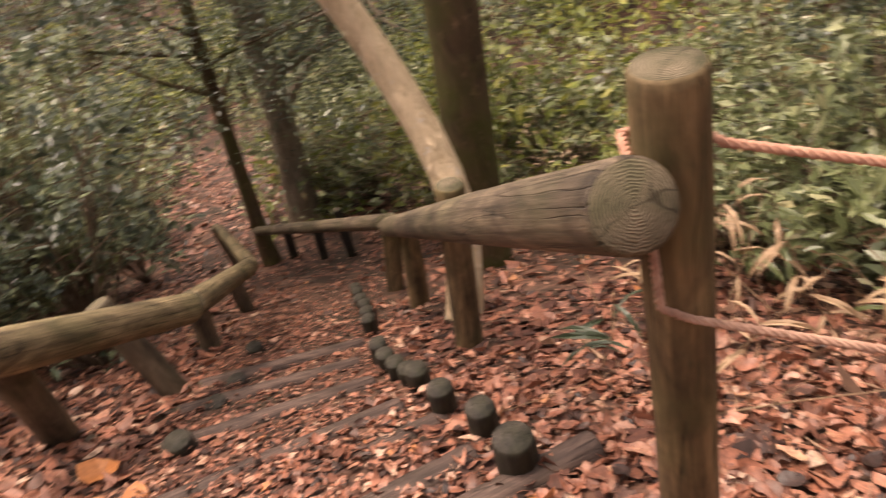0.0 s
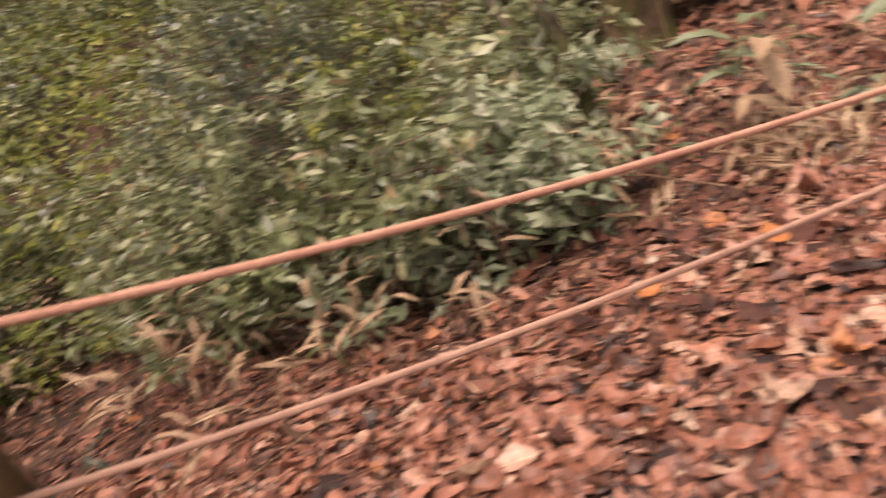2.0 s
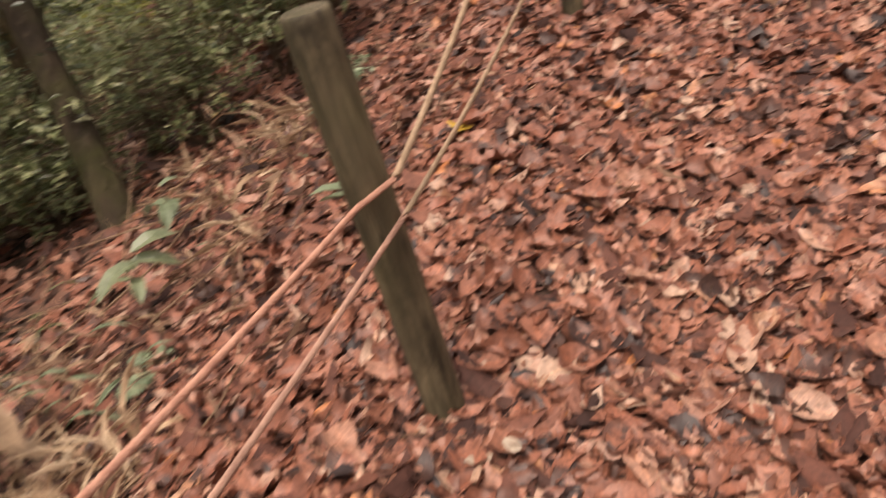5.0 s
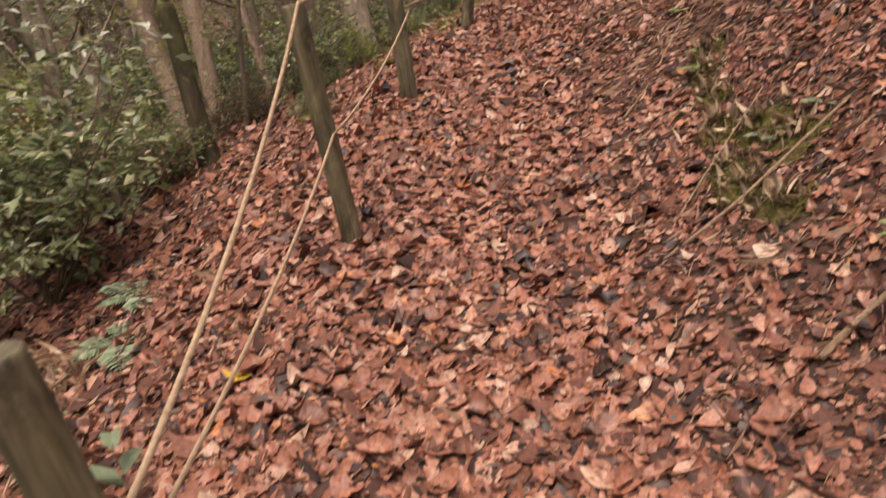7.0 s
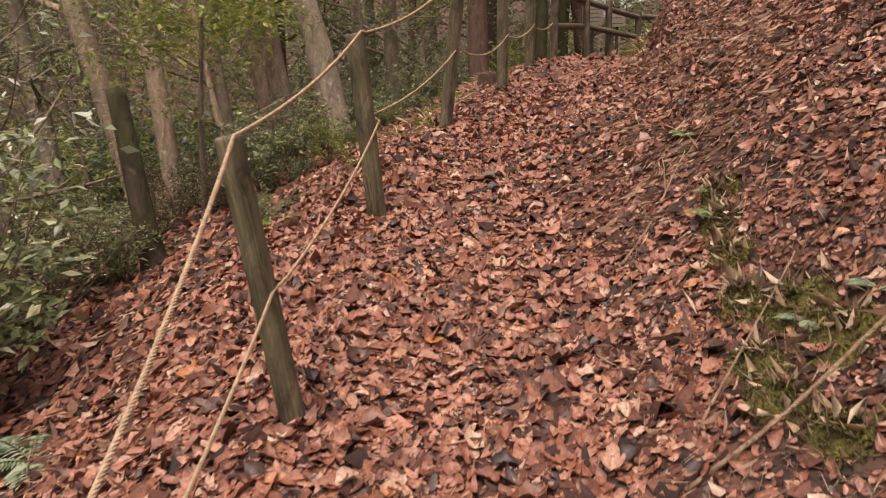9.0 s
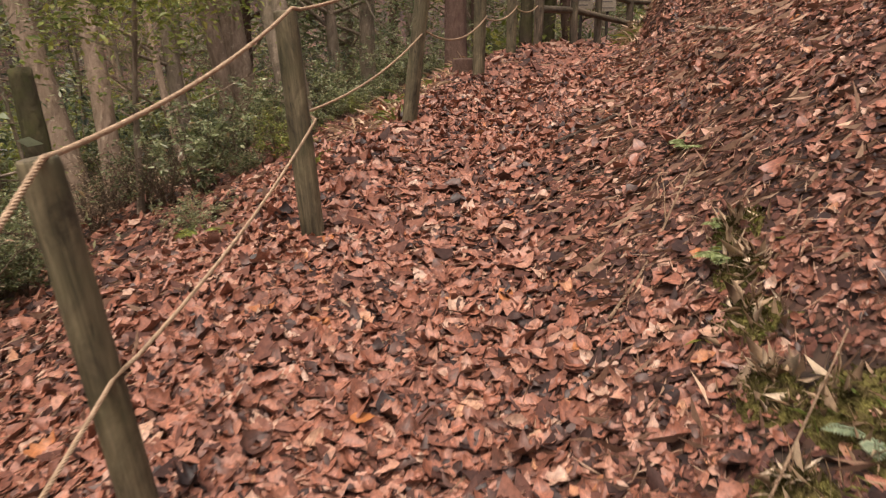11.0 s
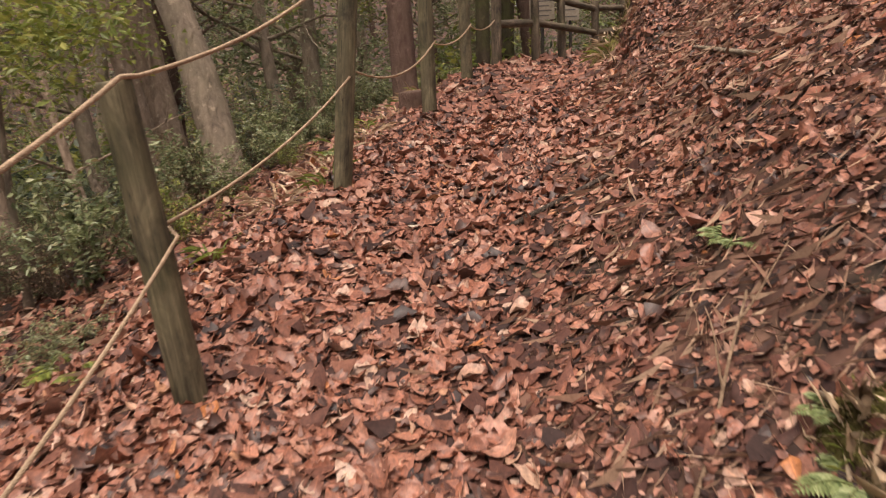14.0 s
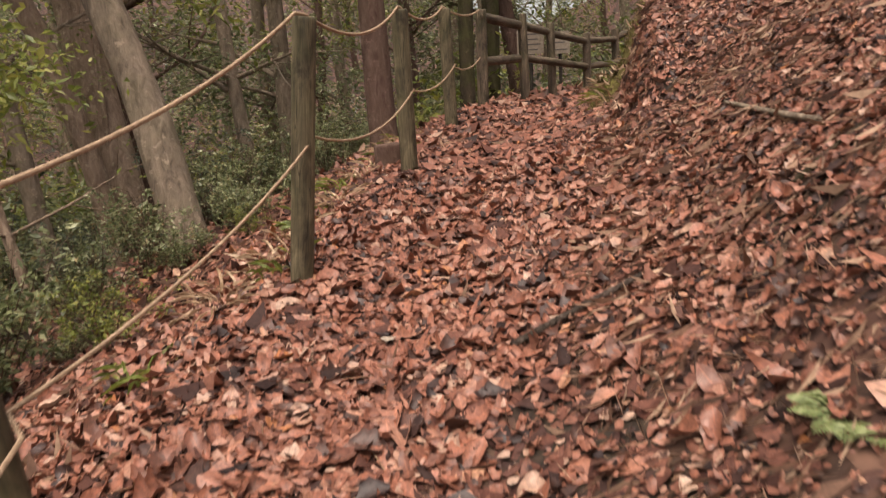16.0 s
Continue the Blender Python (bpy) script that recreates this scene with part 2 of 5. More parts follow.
dry_twig_mat = bark_material("dry_twig", (0.45, 0.31, 0.20), (0.24, 0.15, 0.095), 0.0, 25)
rope_mat = rope_material("straw_rope_fibre", (0.44, 0.315, 0.21), (0.24, 0.165, 0.105))
buff_rope_mat = rope_material("faded_buff_rope_fibre", (0.46, 0.28, 0.205), (0.27, 0.155, 0.115))
pink_rope_mat = rope_material("pinkish_rope_fibre", (0.52, 0.29, 0.205), (0.34, 0.17, 0.12))
moss_mat = moss_material()
sign_mat = rope_material("weathered_sign_board", (0.30, 0.25, 0.19), (0.19, 0.155, 0.115))
ink_mat = rope_material("faded_sign_lettering", (0.10, 0.09, 0.08), (0.07, 0.06, 0.055))

# ---- mesh helpers ----
rng = np.random.default_rng(7)


def mesh_of(name, verts, faces, mats, slots=None, smooth=False, spot=None):
    """A mesh from arrays: faces is an (n, k) array, or a list of such arrays."""
    me = bpy.data.meshes.new(name)
    groups = faces if isinstance(faces, list) else [faces]
    groups = [np.asarray(f, np.int32) for f in groups if len(f)]
    verts = np.asarray(verts, np.float32)
    total = np.concatenate([np.full(len(f), f.shape[1], np.int32) for f in groups])
    loops = np.concatenate([f.ravel() for f in groups])
    me.vertices.add(len(verts))
    me.vertices.foreach_set("co", verts.ravel())
    me.loops.add(len(loops))
    me.loops.foreach_set("vertex_index", loops)
    me.polygons.add(len(total))
    me.polygons.foreach_set("loop_start", np.concatenate([[0], np.cumsum(total)[:-1]]).astype(np.int32))
    me.polygons.foreach_set("loop_total", total)
    if slots is not None:
        me.polygons.foreach_set("material_index", np.asarray(slots, np.int32))
    me.polygons.foreach_set("use_smooth", np.full(len(total), smooth, bool))
    for mt in (mats if isinstance(mats, (list, tuple)) else [mats]):
        me.materials.append(mt)
    if spot is not None:
        me.attributes.new("blade", "FLOAT_VECTOR", "POINT").data.foreach_set("vector", np.asarray(spot, np.float32).ravel())
    me.update(calc_edges=True)
    return me


def part(name, me, parent, label="", at_=(0, 0, 0)):
    ob = new(name, me)
    ob.parent = parent
    ob.location = at_
    if label:
        ob["label"] = label
    return ob


def thing(name, place, label, category, group="", kind=""):
    ob = new(name)
    ob.location = place
    ob.empty_display_size = 0.1
    return tagged(ob, label, category, group, kind)


def frame_of(d):
    d = np.asarray(d, float)
    d = d / np.linalg.norm(d)
    a = np.cross(d, [0, 0, 1.0] if abs(d[2]) < 0.9 else [1.0, 0, 0])
    a /= np.linalg.norm(a)
    return a, np.cross(d, a), d


def sine_field(seed, n=10, low=0.8, high=6.0):
    """A smooth random function of three numbers, made of sines."""
    r = np.random.default_rng(seed)
    k = r.normal(size=(n, 3))
    k *= (np.geomspace(low, high, n) / np.linalg.norm(k, axis=1))[:, None]
    ph, am = r.uniform(0, 6.28, n), np.geomspace(1, 0.25, n)
    return lambda p: (np.sin(np.asarray(p) @ k.T + ph) * am).sum(-1) / am.sum()


def tube(points, radii, sides=10, seed=0, rough=0.0, caps=True, lobes=0.0):
    """Verts, quads and cap triangles of a round, uneven tube along points."""
    P = np.asarray(points, float)
    R_ = np.asarray(radii, float) * np.ones(len(P))
    T = np.gradient(P, axis=0)
    a, b, _ = frame_of(T[0])
    f = sine_field(seed, 8, 3, 40)
    rings = []
    ang = np.linspace(0, 2 * np.pi, sides, endpoint=False)
    for i in range(len(P)):
        d = T[i] / np.linalg.norm(T[i])
        a = a - d * (a @ d)
        a /= np.linalg.norm(a)
        b = np.cross(d, a)
        ring = np.outer(np.cos(ang), a) + np.outer(np.sin(ang), b)
        r = R_[i] * (1 + rough * f(ring * 0.12 + P[i]) + lobes * np.sin(ang * 3 + seed + i * 0.08))
        rings.append(P[i] + ring * r[:, None])
    V = np.concatenate(rings)
    i, j = np.meshgrid(np.arange(len(P) - 1), np.arange(sides), indexing="ij")
    k = (j + 1) % sides
    Q = np.stack([i * sides + j, i * sides + k, (i + 1) * sides + k, (i + 1) * sides + j], -1).reshape(-1, 4)
    tris = []
    if caps:
        V = np.concatenate([V, P[:1], P[-1:]])
        c0, c1, last = len(V) - 2, len(V) - 1, (len(P) - 1) * sides
        tris = [(c0, (n + 1) % sides, n) for n in range(sides)] + [(c1, last + n, last + (n + 1) % sides) for n in range(sides)]
    return V, Q, np.asarray(tris, np.int32).reshape(-1, 3)


def merge(pieces):
    """Join several (verts, quads, tris)."""
    V, Q, T, n = [], [], [], 0
    for v, q, t in pieces:
        V.append(v)
        Q.append(q + n)
        T.append(t + n)
        n += len(v)
    return np.concatenate(V), np.concatenate(Q), np.concatenate(T)


def round_log(name, length, r0, r1, mats, seed=0, sides=20, bend=0.0, rough=0.05):
    """A round timber along z from 0 to length, with worn edges and sawn ends (second material)."""
    z = np.concatenate([[0, 0.006, 0.02], np.linspace(0.08, length - 0.08, max(4, int(length / 0.09))), [length - 0.02, length - 0.006, length]])
    u = z / length
    r = r0 + (r1 - r0) * u
    r[0] *= 0.9
    r[1] *= 0.97
    r[-1] *= 0.9
    r[-2] *= 0.97
    f = sine_field(seed + 50, 5, 0.6, 3)
    p = np.stack([bend * f(np.stack([z, z * 0, z * 0], -1)), bend * f(np.stack([z * 0, z, z * 0 + 4], -1)), z], -1)
    p[:, :2] -= p[0, :2] * (1 - u)[:, None] + p[-1, :2] * u[:, None]
    V, Q, T = tube(p, r, sides, seed, rough)
    return mesh_of(name, V, [Q, T], mats, np.concatenate([np.zeros(len(Q)), np.ones(len(T))]), True)


def set_along(ob, a, b, spin=0.0):
    """Stand a z-long part from a to b, in its parent's space."""
    a, b = Vector(a), Vector(b)
    ob.location = a
    ob.rotation_mode = "QUATERNION"
    ob.rotation_quaternion = (b - a).to_track_quat("Z", "Y") @ Euler((0, 0, spin)).to_quaternion()
    return ob


OUTLINE = np.array([(0, 0), (0.34, 0.13), (0.50, 0.42), (0.40, 0.74), (0, 1.0), (-0.40, 0.74), (-0.50, 0.42), (-0.34, 0.13)])
OVAL = np.array([(0, 0), (0.40, 0.20), (0.47, 0.62), (0.04, 1.0), (-0.44, 0.66), (-0.43, 0.22)])
SIMPLE = np.array([(0, 0), (0.5, 0.45), (0, 1.0), (-0.5, 0.45)])


def blades(base, along, normal, length, width, curl, fold, outline=SIMPLE, ragged=0.0, seed=1):
    """Many leaf blades: a fan of triangles round a midrib point, curled along and folded across."""
    r = np.random.default_rng(seed)
    n, k = len(base), len(outline)
    along = along / np.linalg.norm(along, axis=1)[:, None]
    normal = normal - along * (normal * along).sum(1)[:, None]
    normal /= np.linalg.norm(normal, axis=1)[:, None] + 1e-9
    side = np.cross(along, normal)
    o = np.concatenate([outline, [(0, 0.45)]])
    x = o[:, 0][None, :] * width[:, None]
    y = o[:, 1][None, :] * length[:, None]
    if ragged:
        x = x * (1 + ragged * r.normal(size=x.shape))
        y = y * (1 + 0.5 * ragged * r.normal(size=y.shape))
    u = o[:, 1][None, :] - 0.45
    h = curl[:, None] * length[:, None] * u * u * 2.2 + fold[:, None] * np.abs(x)
    if ragged:
        h = h + ragged * 0.3 * width[:, None] * r.normal(size=h.shape)
    V = base[:, None, :] + side[:, None, :] * x[..., None] + along[:, None, :] * y[..., None] + normal[:, None, :] * h[..., None]
    tri = np.array([(k, j, (j + 1) % k) for j in range(k)]) if k > 6 else np.array([(0, j, j + 1) for j in range(1, k - 1)])
    T = (tri[None] + (np.arange(n) * (k + 1))[:, None, None]).reshape(-1, 3)
    return V.reshape(-1, 3), T


def crumpled(base, along, normal, length, width, curl, fold, seed, rows=8, cols=3):
    """Many dry leaves: ovate sheets with a pointed tip and a toothed or lobed edge, rolled and waved. Gives verts, triangles and the place on the blade."""
    r = np.random.default_rng(seed)
    n = len(base)
    side = np.cross(along, normal)
    v = np.linspace(0, 1, rows)
    u = np.linspace(-1, 1, cols)
    peak = r.uniform(0.72, 1.15, (n, 1))
    shape = np.sin(np.pi * np.clip(v[None, :] ** peak, 0.012, 0.988)) ** r.uniform(0.62, 0.95, (n, 1))
    lobed = np.where(r.uniform(size=(n, 1)) < 0.22, r.uniform(0.12, 0.26, (n, 1)), 0.03)
    shape = shape * (1 + lobed * np.cos(np.pi * np.arange(rows))[None, :])
    torn = (1 + 0.08 * r.normal(size=(n, rows, 2))) * np.where(r.uniform(size=(n, 1, 2)) < 0.12, r.uniform(0.35, 0.8, (n, 1, 2)), 1.0)
    half = shape[..., None] * torn.clip(0.3, 1.3)
    x = np.where(u < 0, half[..., :1], half[..., 1:]) * u * width[:, None, None] * 0.5
    y = v[None, :, None] * length[:, None, None] * np.ones((n, 1, cols)) + 0.18 * np.abs(x)
    x = x + (r.normal(0, 0.10, (n, 1, 1)) * length[:, None, None]) * (v[None, :, None] - 0.5) ** 2 * 2
    ph = r.uniform(0, 6.28, (n, 2, 1, 1))
    wave = np.sin(v[None, :, None] * r.uniform(2.5, 7.0, (n, 1, 1)) + ph[:, 0]) * u[None, None, :] + 0.4 * np.sin(v[None, :, None] * 4.0 + ph[:, 1])
    h = curl[:, None, None] * length[:, None, None] * (v[None, :, None] - 0.5) ** 2 * 2.0
    h = h + fold[:, None, None] * 2.2 * x * x / width[:, None, None] + 0.075 * width[:, None, None] * wave + 0.018 * width[:, None, None] * r.normal(size=(n, rows, cols))
    V = base[:, None, None, :] + side[:, None, None, :] * x[..., None] + along[:, None, None, :] * (y - 0.5 * length[:, None, None])[..., None] + normal[:, None, None, :] * h[..., None]
    tri = []
    for i in range(rows - 1):
        for j in range(cols - 1):
            a = i * cols + j
            tri += [(a, a + 1, a + cols + 1), (a, a + cols + 1, a + cols)]
    T = (np.array(tri)[None] + (np.arange(n) * rows * cols)[:, None, None]).reshape(-1, 3)
    spot = np.stack([np.broadcast_to(u[None, None, :], (n, rows, cols)), np.broadcast_to(v[None, :, None], (n, rows, cols)), np.ones((n, rows, cols))], -1)
    return V.reshape(-1, 3), T, spot.reshape(-1, 3)


def unit(v):
    return v / (np.linalg.norm(v, axis=-1, keepdims=True) + 1e-9)


# ---- the ground ----
LINE = [(-9.0, 2.6, -.25), (-4.0, 2.2, -.22), (-1.0, 1.85, -.2), (1.1, 1.72, -.16), (3.69, .61, .0), (5.9, -.1, .4), (7.63, -.81, .85), (9.3, -1.83, 1.25),
        (10.78, -2.96, 1.58), (11.86, -3.77, 1.76), (13.1, -4.75, 1.87), (14.5, -6.1, 1.9), (15.0, -8.0, 1.95), (14.5, -12.0, 2.1)]
ACROSS = [(-120, 40.0), (-60, 16.0), (-34, 4.0), (-22, -1.5), (-14, -3.6), (-8, -3.2), (-5, -2.6), (-3.6, -1.85), (-2, -1.02), (-1, -.45), (-.35, -.1), (0, 0), (.6, -.06), (1.2, .01), (1.6, .16), (2.0, .38), (3.0, 1.15), (5.0, 2.9), (9.0, 6.0), (16, 9), (40, 14)]


def ground_base(x, y):
    """Height of the hillside: the path runs along a contour, with a bank above it and a slope below."""
    x, y = np.asarray(x, float), np.asarray(y, float)
    near = np.full(x.shape, 1e9)
    off = np.zeros(x.shape)
    along = np.zeros(x.shape)
    wsum = np.zeros(x.shape)
    for (ax, ay, az), (bx, by, bz) in zip(LINE[:-1], LINE[1:]):
        dx, dy = bx - ax, by - ay
        ln = math.hypot(dx, dy)
        u = np.clip(((x - ax) * dx + (y - ay) * dy) / ln ** 2, 0, 1)
        px, py = x - ax - u * dx, y - ay - u * dy
        d = np.hypot(px, py)
        side = np.where(dy * px - dx * py >= 0, 1.0, -1.0)
        w = 1 / (d + .05) ** 6
        off += w * side * d
        along += w * (az + u * (bz - az))
        wsum += w
    r = off / wsum
    gentle = np.interp(x, [2.5, 4.5], [1.0, 0.66])
    fall = np.interp(r, [a for a, _ in ACROSS], [b for _, b in ACROSS])
    q, w = np.clip((r - 1.46) / 0.42, 0, 1), np.clip((x - 9.3) / 1.6, 0, 1)
    nose = 0.72 * q * q * (3 - 2 * q) * w * w * (3 - 2 * w)
    return nose + along / wsum + np.where((r < 0) & (r > -12), fall * gentle, np.where(r <= -12, fall - (1 - gentle) * np.interp(-12, [a for a, _ in ACROSS], [b for _, b in ACROSS]), fall))


def offset_of(x, y):
    """Distance from the fence line: plus on the uphill side."""
    best, side = np.full(np.shape(x), 1e9), np.zeros(np.shape(x))
    for (ax, ay, _), (bx, by, _) in zip(LINE[:-1], LINE[1:]):
        dx, dy = bx - ax, by - ay
        u = np.clip(((x - ax) * dx + (y - ay) * dy) / (dx * dx + dy * dy), 0, 1)
        px, py = x - ax - u * dx, y - ay - u * dy
        d = np.hypot(px, py)
        sd = np.where(dy * px - dx * py >= 0, 1.0, -1.0)
        side = np.where(d < best, sd * d, side)
        best = np.minimum(best, d)
    return side


_lump, _fine = sine_field(3, 12, 0.7, 4.0), sine_field(4, 14, 4.0, 16.0)


def ground_z(x, y):
    """The hillside with its lumps."""
    x, y = np.asarray(x, float), np.asarray(y, float)
    p = np.stack([x, y, x * 0], -1)
    bank = np.clip((offset_of(x, y) - 1.25) / 0.6, 0, 1)
    return ground_base(x, y) + (0.05 + 0.03 * bank) * _lump(p) + (0.03 + 0.05 * bank) * _fine(p)


def ground_n(x, y):
    e = 0.04
    return unit(np.stack([-(ground_z(x + e, y) - ground_z(x - e, y)) / (2 * e), -(ground_z(x, y + e) - ground_z(x, y - e)) / (2 * e), np.ones(np.shape(x))], -1))


def gz(x, y):
    return float(ground_z(np.array([x]), np.array([y]))[0])


def graded(a, b, step, far):
    out, x, s = [], b, step
    while x < far:
        s *= 1.25
        x += s
        out.append(x)
    left = [a + b - v for v in out][::-1]
    return np.array(left + list(np.arange(a, b + step / 2, step)) + out)


gx, gy = graded(-4.0, 16.0, 0.1, 260), graded(-8.0, 9.0, 0.1, 260)
X, Y = np.meshgrid(gx, gy, indexing="ij")
Z = ground_z(X.ravel(), Y.ravel())
i, j = np.meshgrid(np.arange(len(gx) - 1), np.arange(len(gy) - 1), indexing="ij")
n = len(gy)
quads = np.stack([i * n + j, (i + 1) * n + j, (i + 1) * n + j + 1, i * n + j + 1], -1).reshape(-1, 4)
ground = new("ground", mesh_of("ground", np.stack([X.ravel(), Y.ravel(), Z], -1), quads, soil_mat, None, True))
tagged(ground, "leaf-covered forest hillside with a footpath cut along it", "ground", kind="structure")


def on_stair(x, y):
    """The trodden strip of the stair, between the handrail and the stakes."""
    mid = -0.2 - 0.3 * (y - 2.9)
    return (y > 1.7) & (y < 7.5) & (np.abs(x - mid) < 0.5)


def litter(name, x, y, size, outline, ragged, seed, lift=0.02, tilt=None, label=""):
    """Fallen leaves strewn at random: flat, curled and crumpled ones."""
    r = np.random.default_rng(seed)
    n = len(x)
    if tilt is None:
        tilt = np.interp(offset_of(x, y), [-0.3, 0.1, 1.1, 1.7], [0.20, 0.12, 0.12, 0.14]) * np.where(on_stair(x, y), 0.5, 1.0)
    calm = np.clip(tilt / 0.36, 0.7, 1.15)
    lean = np.where(r.uniform(size=n) < 0.3, tilt * 1.9, tilt)[:, None]
    nr = unit(ground_n(x, y) + r.normal(size=(n, 3)) * np.array([1, 1, 0.3]) * lean)
    al = r.normal(size=(n, 3))
    al = unit(al - nr * (al * nr).sum(1)[:, None])
    base = np.stack([x, y, ground_z(x, y) + r.uniform(0.0, lift, n)], -1)
    ln = np.minimum(size * r.lognormal(0, 0.36, n), size * 1.75) * np.interp(offset_of(x, y), [1.2, 2.0], [1.0, 0.64]) * np.interp(x, [1.6, 3.4], [0.75, 1.0]) * np.where(on_stair(x, y), 0.6, 1.0)
    if outline is None:
        return crumpled(base + nr * 0.006, al, nr, ln, ln * r.uniform(0.4, 0.72, n), r.normal(0.15, 0.5, n) * calm, r.normal(0.3, 0.75, n) * calm, seed)
    V, T = blades(base, al, nr, ln, ln * r.uniform(0.4, 0.8, n), r.normal(0.1, 0.5, n) * calm, r.normal(0.12, 0.32, n) * calm, outline, ragged, seed)
    return V, T


def litter_object(batches, label, mat=litter_mat):
    V, T, S, n = [], [], [], 0
    for v, t, *spot in batches:
        V.append(v)
        T.append(t + n)
        S.append(spot[0] if spot else np.zeros((len(v), 3)))
        n += len(v)
    ob = new("leaf_litter", mesh_of("leaf_litter", np.concatenate(V), np.concatenate(T), mat, None, True, np.concatenate(S)))
    return tagged(ob, label, "fallen leaves", kind="stuff")


MOSS = [(6.13, -2.23, 0.13, 0.10), (5.95, -2.12, 0.12, 0.10), (5.74, -2.0, 0.14, 0.10), (5.5, -1.86, 0.13, 0.10), (5.28, -1.92, 0.2, 0.13), (5.2, -1.7, 0.15, 0.11), (4.97, -1.62, 0.16, 0.12), (5.0, -1.9, 0.16, 0.14), (4.7, -1.6, 0.16, 0.1)]


def off_moss(x, y, r, chance=0.72):
    k = np.ones(len(x), bool)
    for mx, my, rx, ry in MOSS:
        k &= (np.hypot((x - mx) / rx, (y - my) / ry) > 1.0) | (r.uniform(size=len(x)) > chance)
    return k


def scatter(n, x0, x1, y0, y1, seed, keep):
    r = np.random.default_rng(seed)
    x, y = r.uniform(x0, x1, n), r.uniform(y0, y1, n)
    k = keep(x, y, offset_of(x, y), r) & off_moss(x, y, r)
    return x[k], y[k]


path_x, path_y = scatter(225000, -2.5, 13.5, -6.5, 5.5, 11, lambda x, y, o, r: (o > -2.6) & (o < 4.4) & (r.uniform(size=len(x)) < np.where(o < -0.9, 0.6, 1.0)))
crumb_x, crumb_y = scatter(190000, -1.8, 12.5, -5.8, 5.5, 15, lambda x, y, o, r: ((o > -1.2) & (o < 3.2) & (x > 0.5) & ((o > 1.2) | (r.uniform(size=len(x)) < 0.55))) | on_stair(x, y))
mat_x, mat_y = scatter(140000, -2.0, 13.5, -6.5, 5.0, 19, lambda x, y, o, r: (o > -2.2) & (o < 3.2))
worn = sine_field(91, 14, 2.0, 9.0)(np.stack([path_x, path_y, path_x * 0], -1))
path_o = offset_of(path_x, path_y)
thin = np.interp(path_o, [-0.9, -0.2, 0.9, 1.25, 1.75, 2.4], [0.2, 0.08, 0.08, 0.26, 0.26, 0.12])
stays = np.random.default_rng(92).uniform(size=len(path_x)) < np.clip(1.15 - thin * 1.6 + worn * 2.6 * np.minimum(1, thin * 3), 0.16, 1.0)
path_x, path_y, path_o = path_x[stays], path_y[stays], path_o[stays]
near = (path_x > 0.0) & (path_x < 10.5) & (path_o > -1.3) & (path_o < 3.3)
litter_object([litter("", path_x[near], path_y[near], 0.077, None, 0.0, 12), litter("", path_x[~near], path_y[~near], 0.068, OVAL, 0.15, 17), litter("", crumb_x, crumb_y, 0.034, OVAL, 0.14, 18, 0.03)],
              "russet, brown and dark fallen leaves thickly covering the path and bank")
# lower leaf layer, its dark colour deepens the shade between the top leaves
litter_object([litter("", mat_x, mat_y, 0.072, OVAL, 0.13, 20, 0.004, np.full(len(mat_x), 0.08))], "wet leaves matted under the dry ones, darkened as shade in the gaps", gap_leaf_mat)


def dry_stalks(total, seed):
    """Fine broken stalks and needles, thickest on the bank."""
    x, y = scatter(total, 1.0, 13.0, -6.0, 3.4, seed, lambda x, y, o, r: (o > -1.6) & (o < 3.4) & (r.uniform(size=len(x)) < np.where(o > 1.3, 1.0, np.where(o < -0.4, 0.5, 0.14))))
    r = np.random.default_rng(seed)
    n = len(x)
    nr = unit(ground_n(x, y) + r.normal(size=(n, 3)) * 0.25)
    al = r.normal(size=(n, 3))
    al[:, :2] += nr[:, :2] * 2.5
    al = unit(al - nr * (al * nr).sum(1)[:, None] * 0.85)
    ln = r.uniform(0.04, 0.15, n)
    V, T = blades(np.stack([x, y, ground_z(x, y) + r.uniform(0.01, 0.035, n)], -1), al, nr, ln, np.full(n, 0.0024) * r.uniform(0.6, 1.7, n), r.normal(0, 0.2, n), np.full(n, 0.5), SIMPLE, 0.1, seed)
    ob = new("dry_stalk_litter", mesh_of("dry_stalk_litter", V, T, stalk_mat))
    return tagged(ob, "thin dry stalks and needles strewn over the leaves of the bank", "dry stalks", kind="stuff")


dry_stalks(85000, 31)
far_x, far_y = scatter(170000, -9, 24, -19, 14, 13, lambda x, y, o, r: ((o <= -2.4) | (o >= 3.2) | (x > 13.2)) & (o > -9) & (o < 8) & ((o > -4) | (x < 0) | (r.uniform(size=len(x)) < 0.5)))
far_bank = (offset_of(far_x, far_y) > 2.8) & (far_x > 2)
litter_object([litter("", far_x[~far_bank], far_y[~far_bank], 0.11, SIMPLE, 0.1, 14, 0.02, np.full((~far_bank).sum(), 0.2)), litter("", far_x[far_bank], far_y[far_bank], 0.1, OVAL, 0.1, 16, 0.02, np.full(far_bank.sum(), 0.2))], "brown fallen leaves over the wooded slopes")

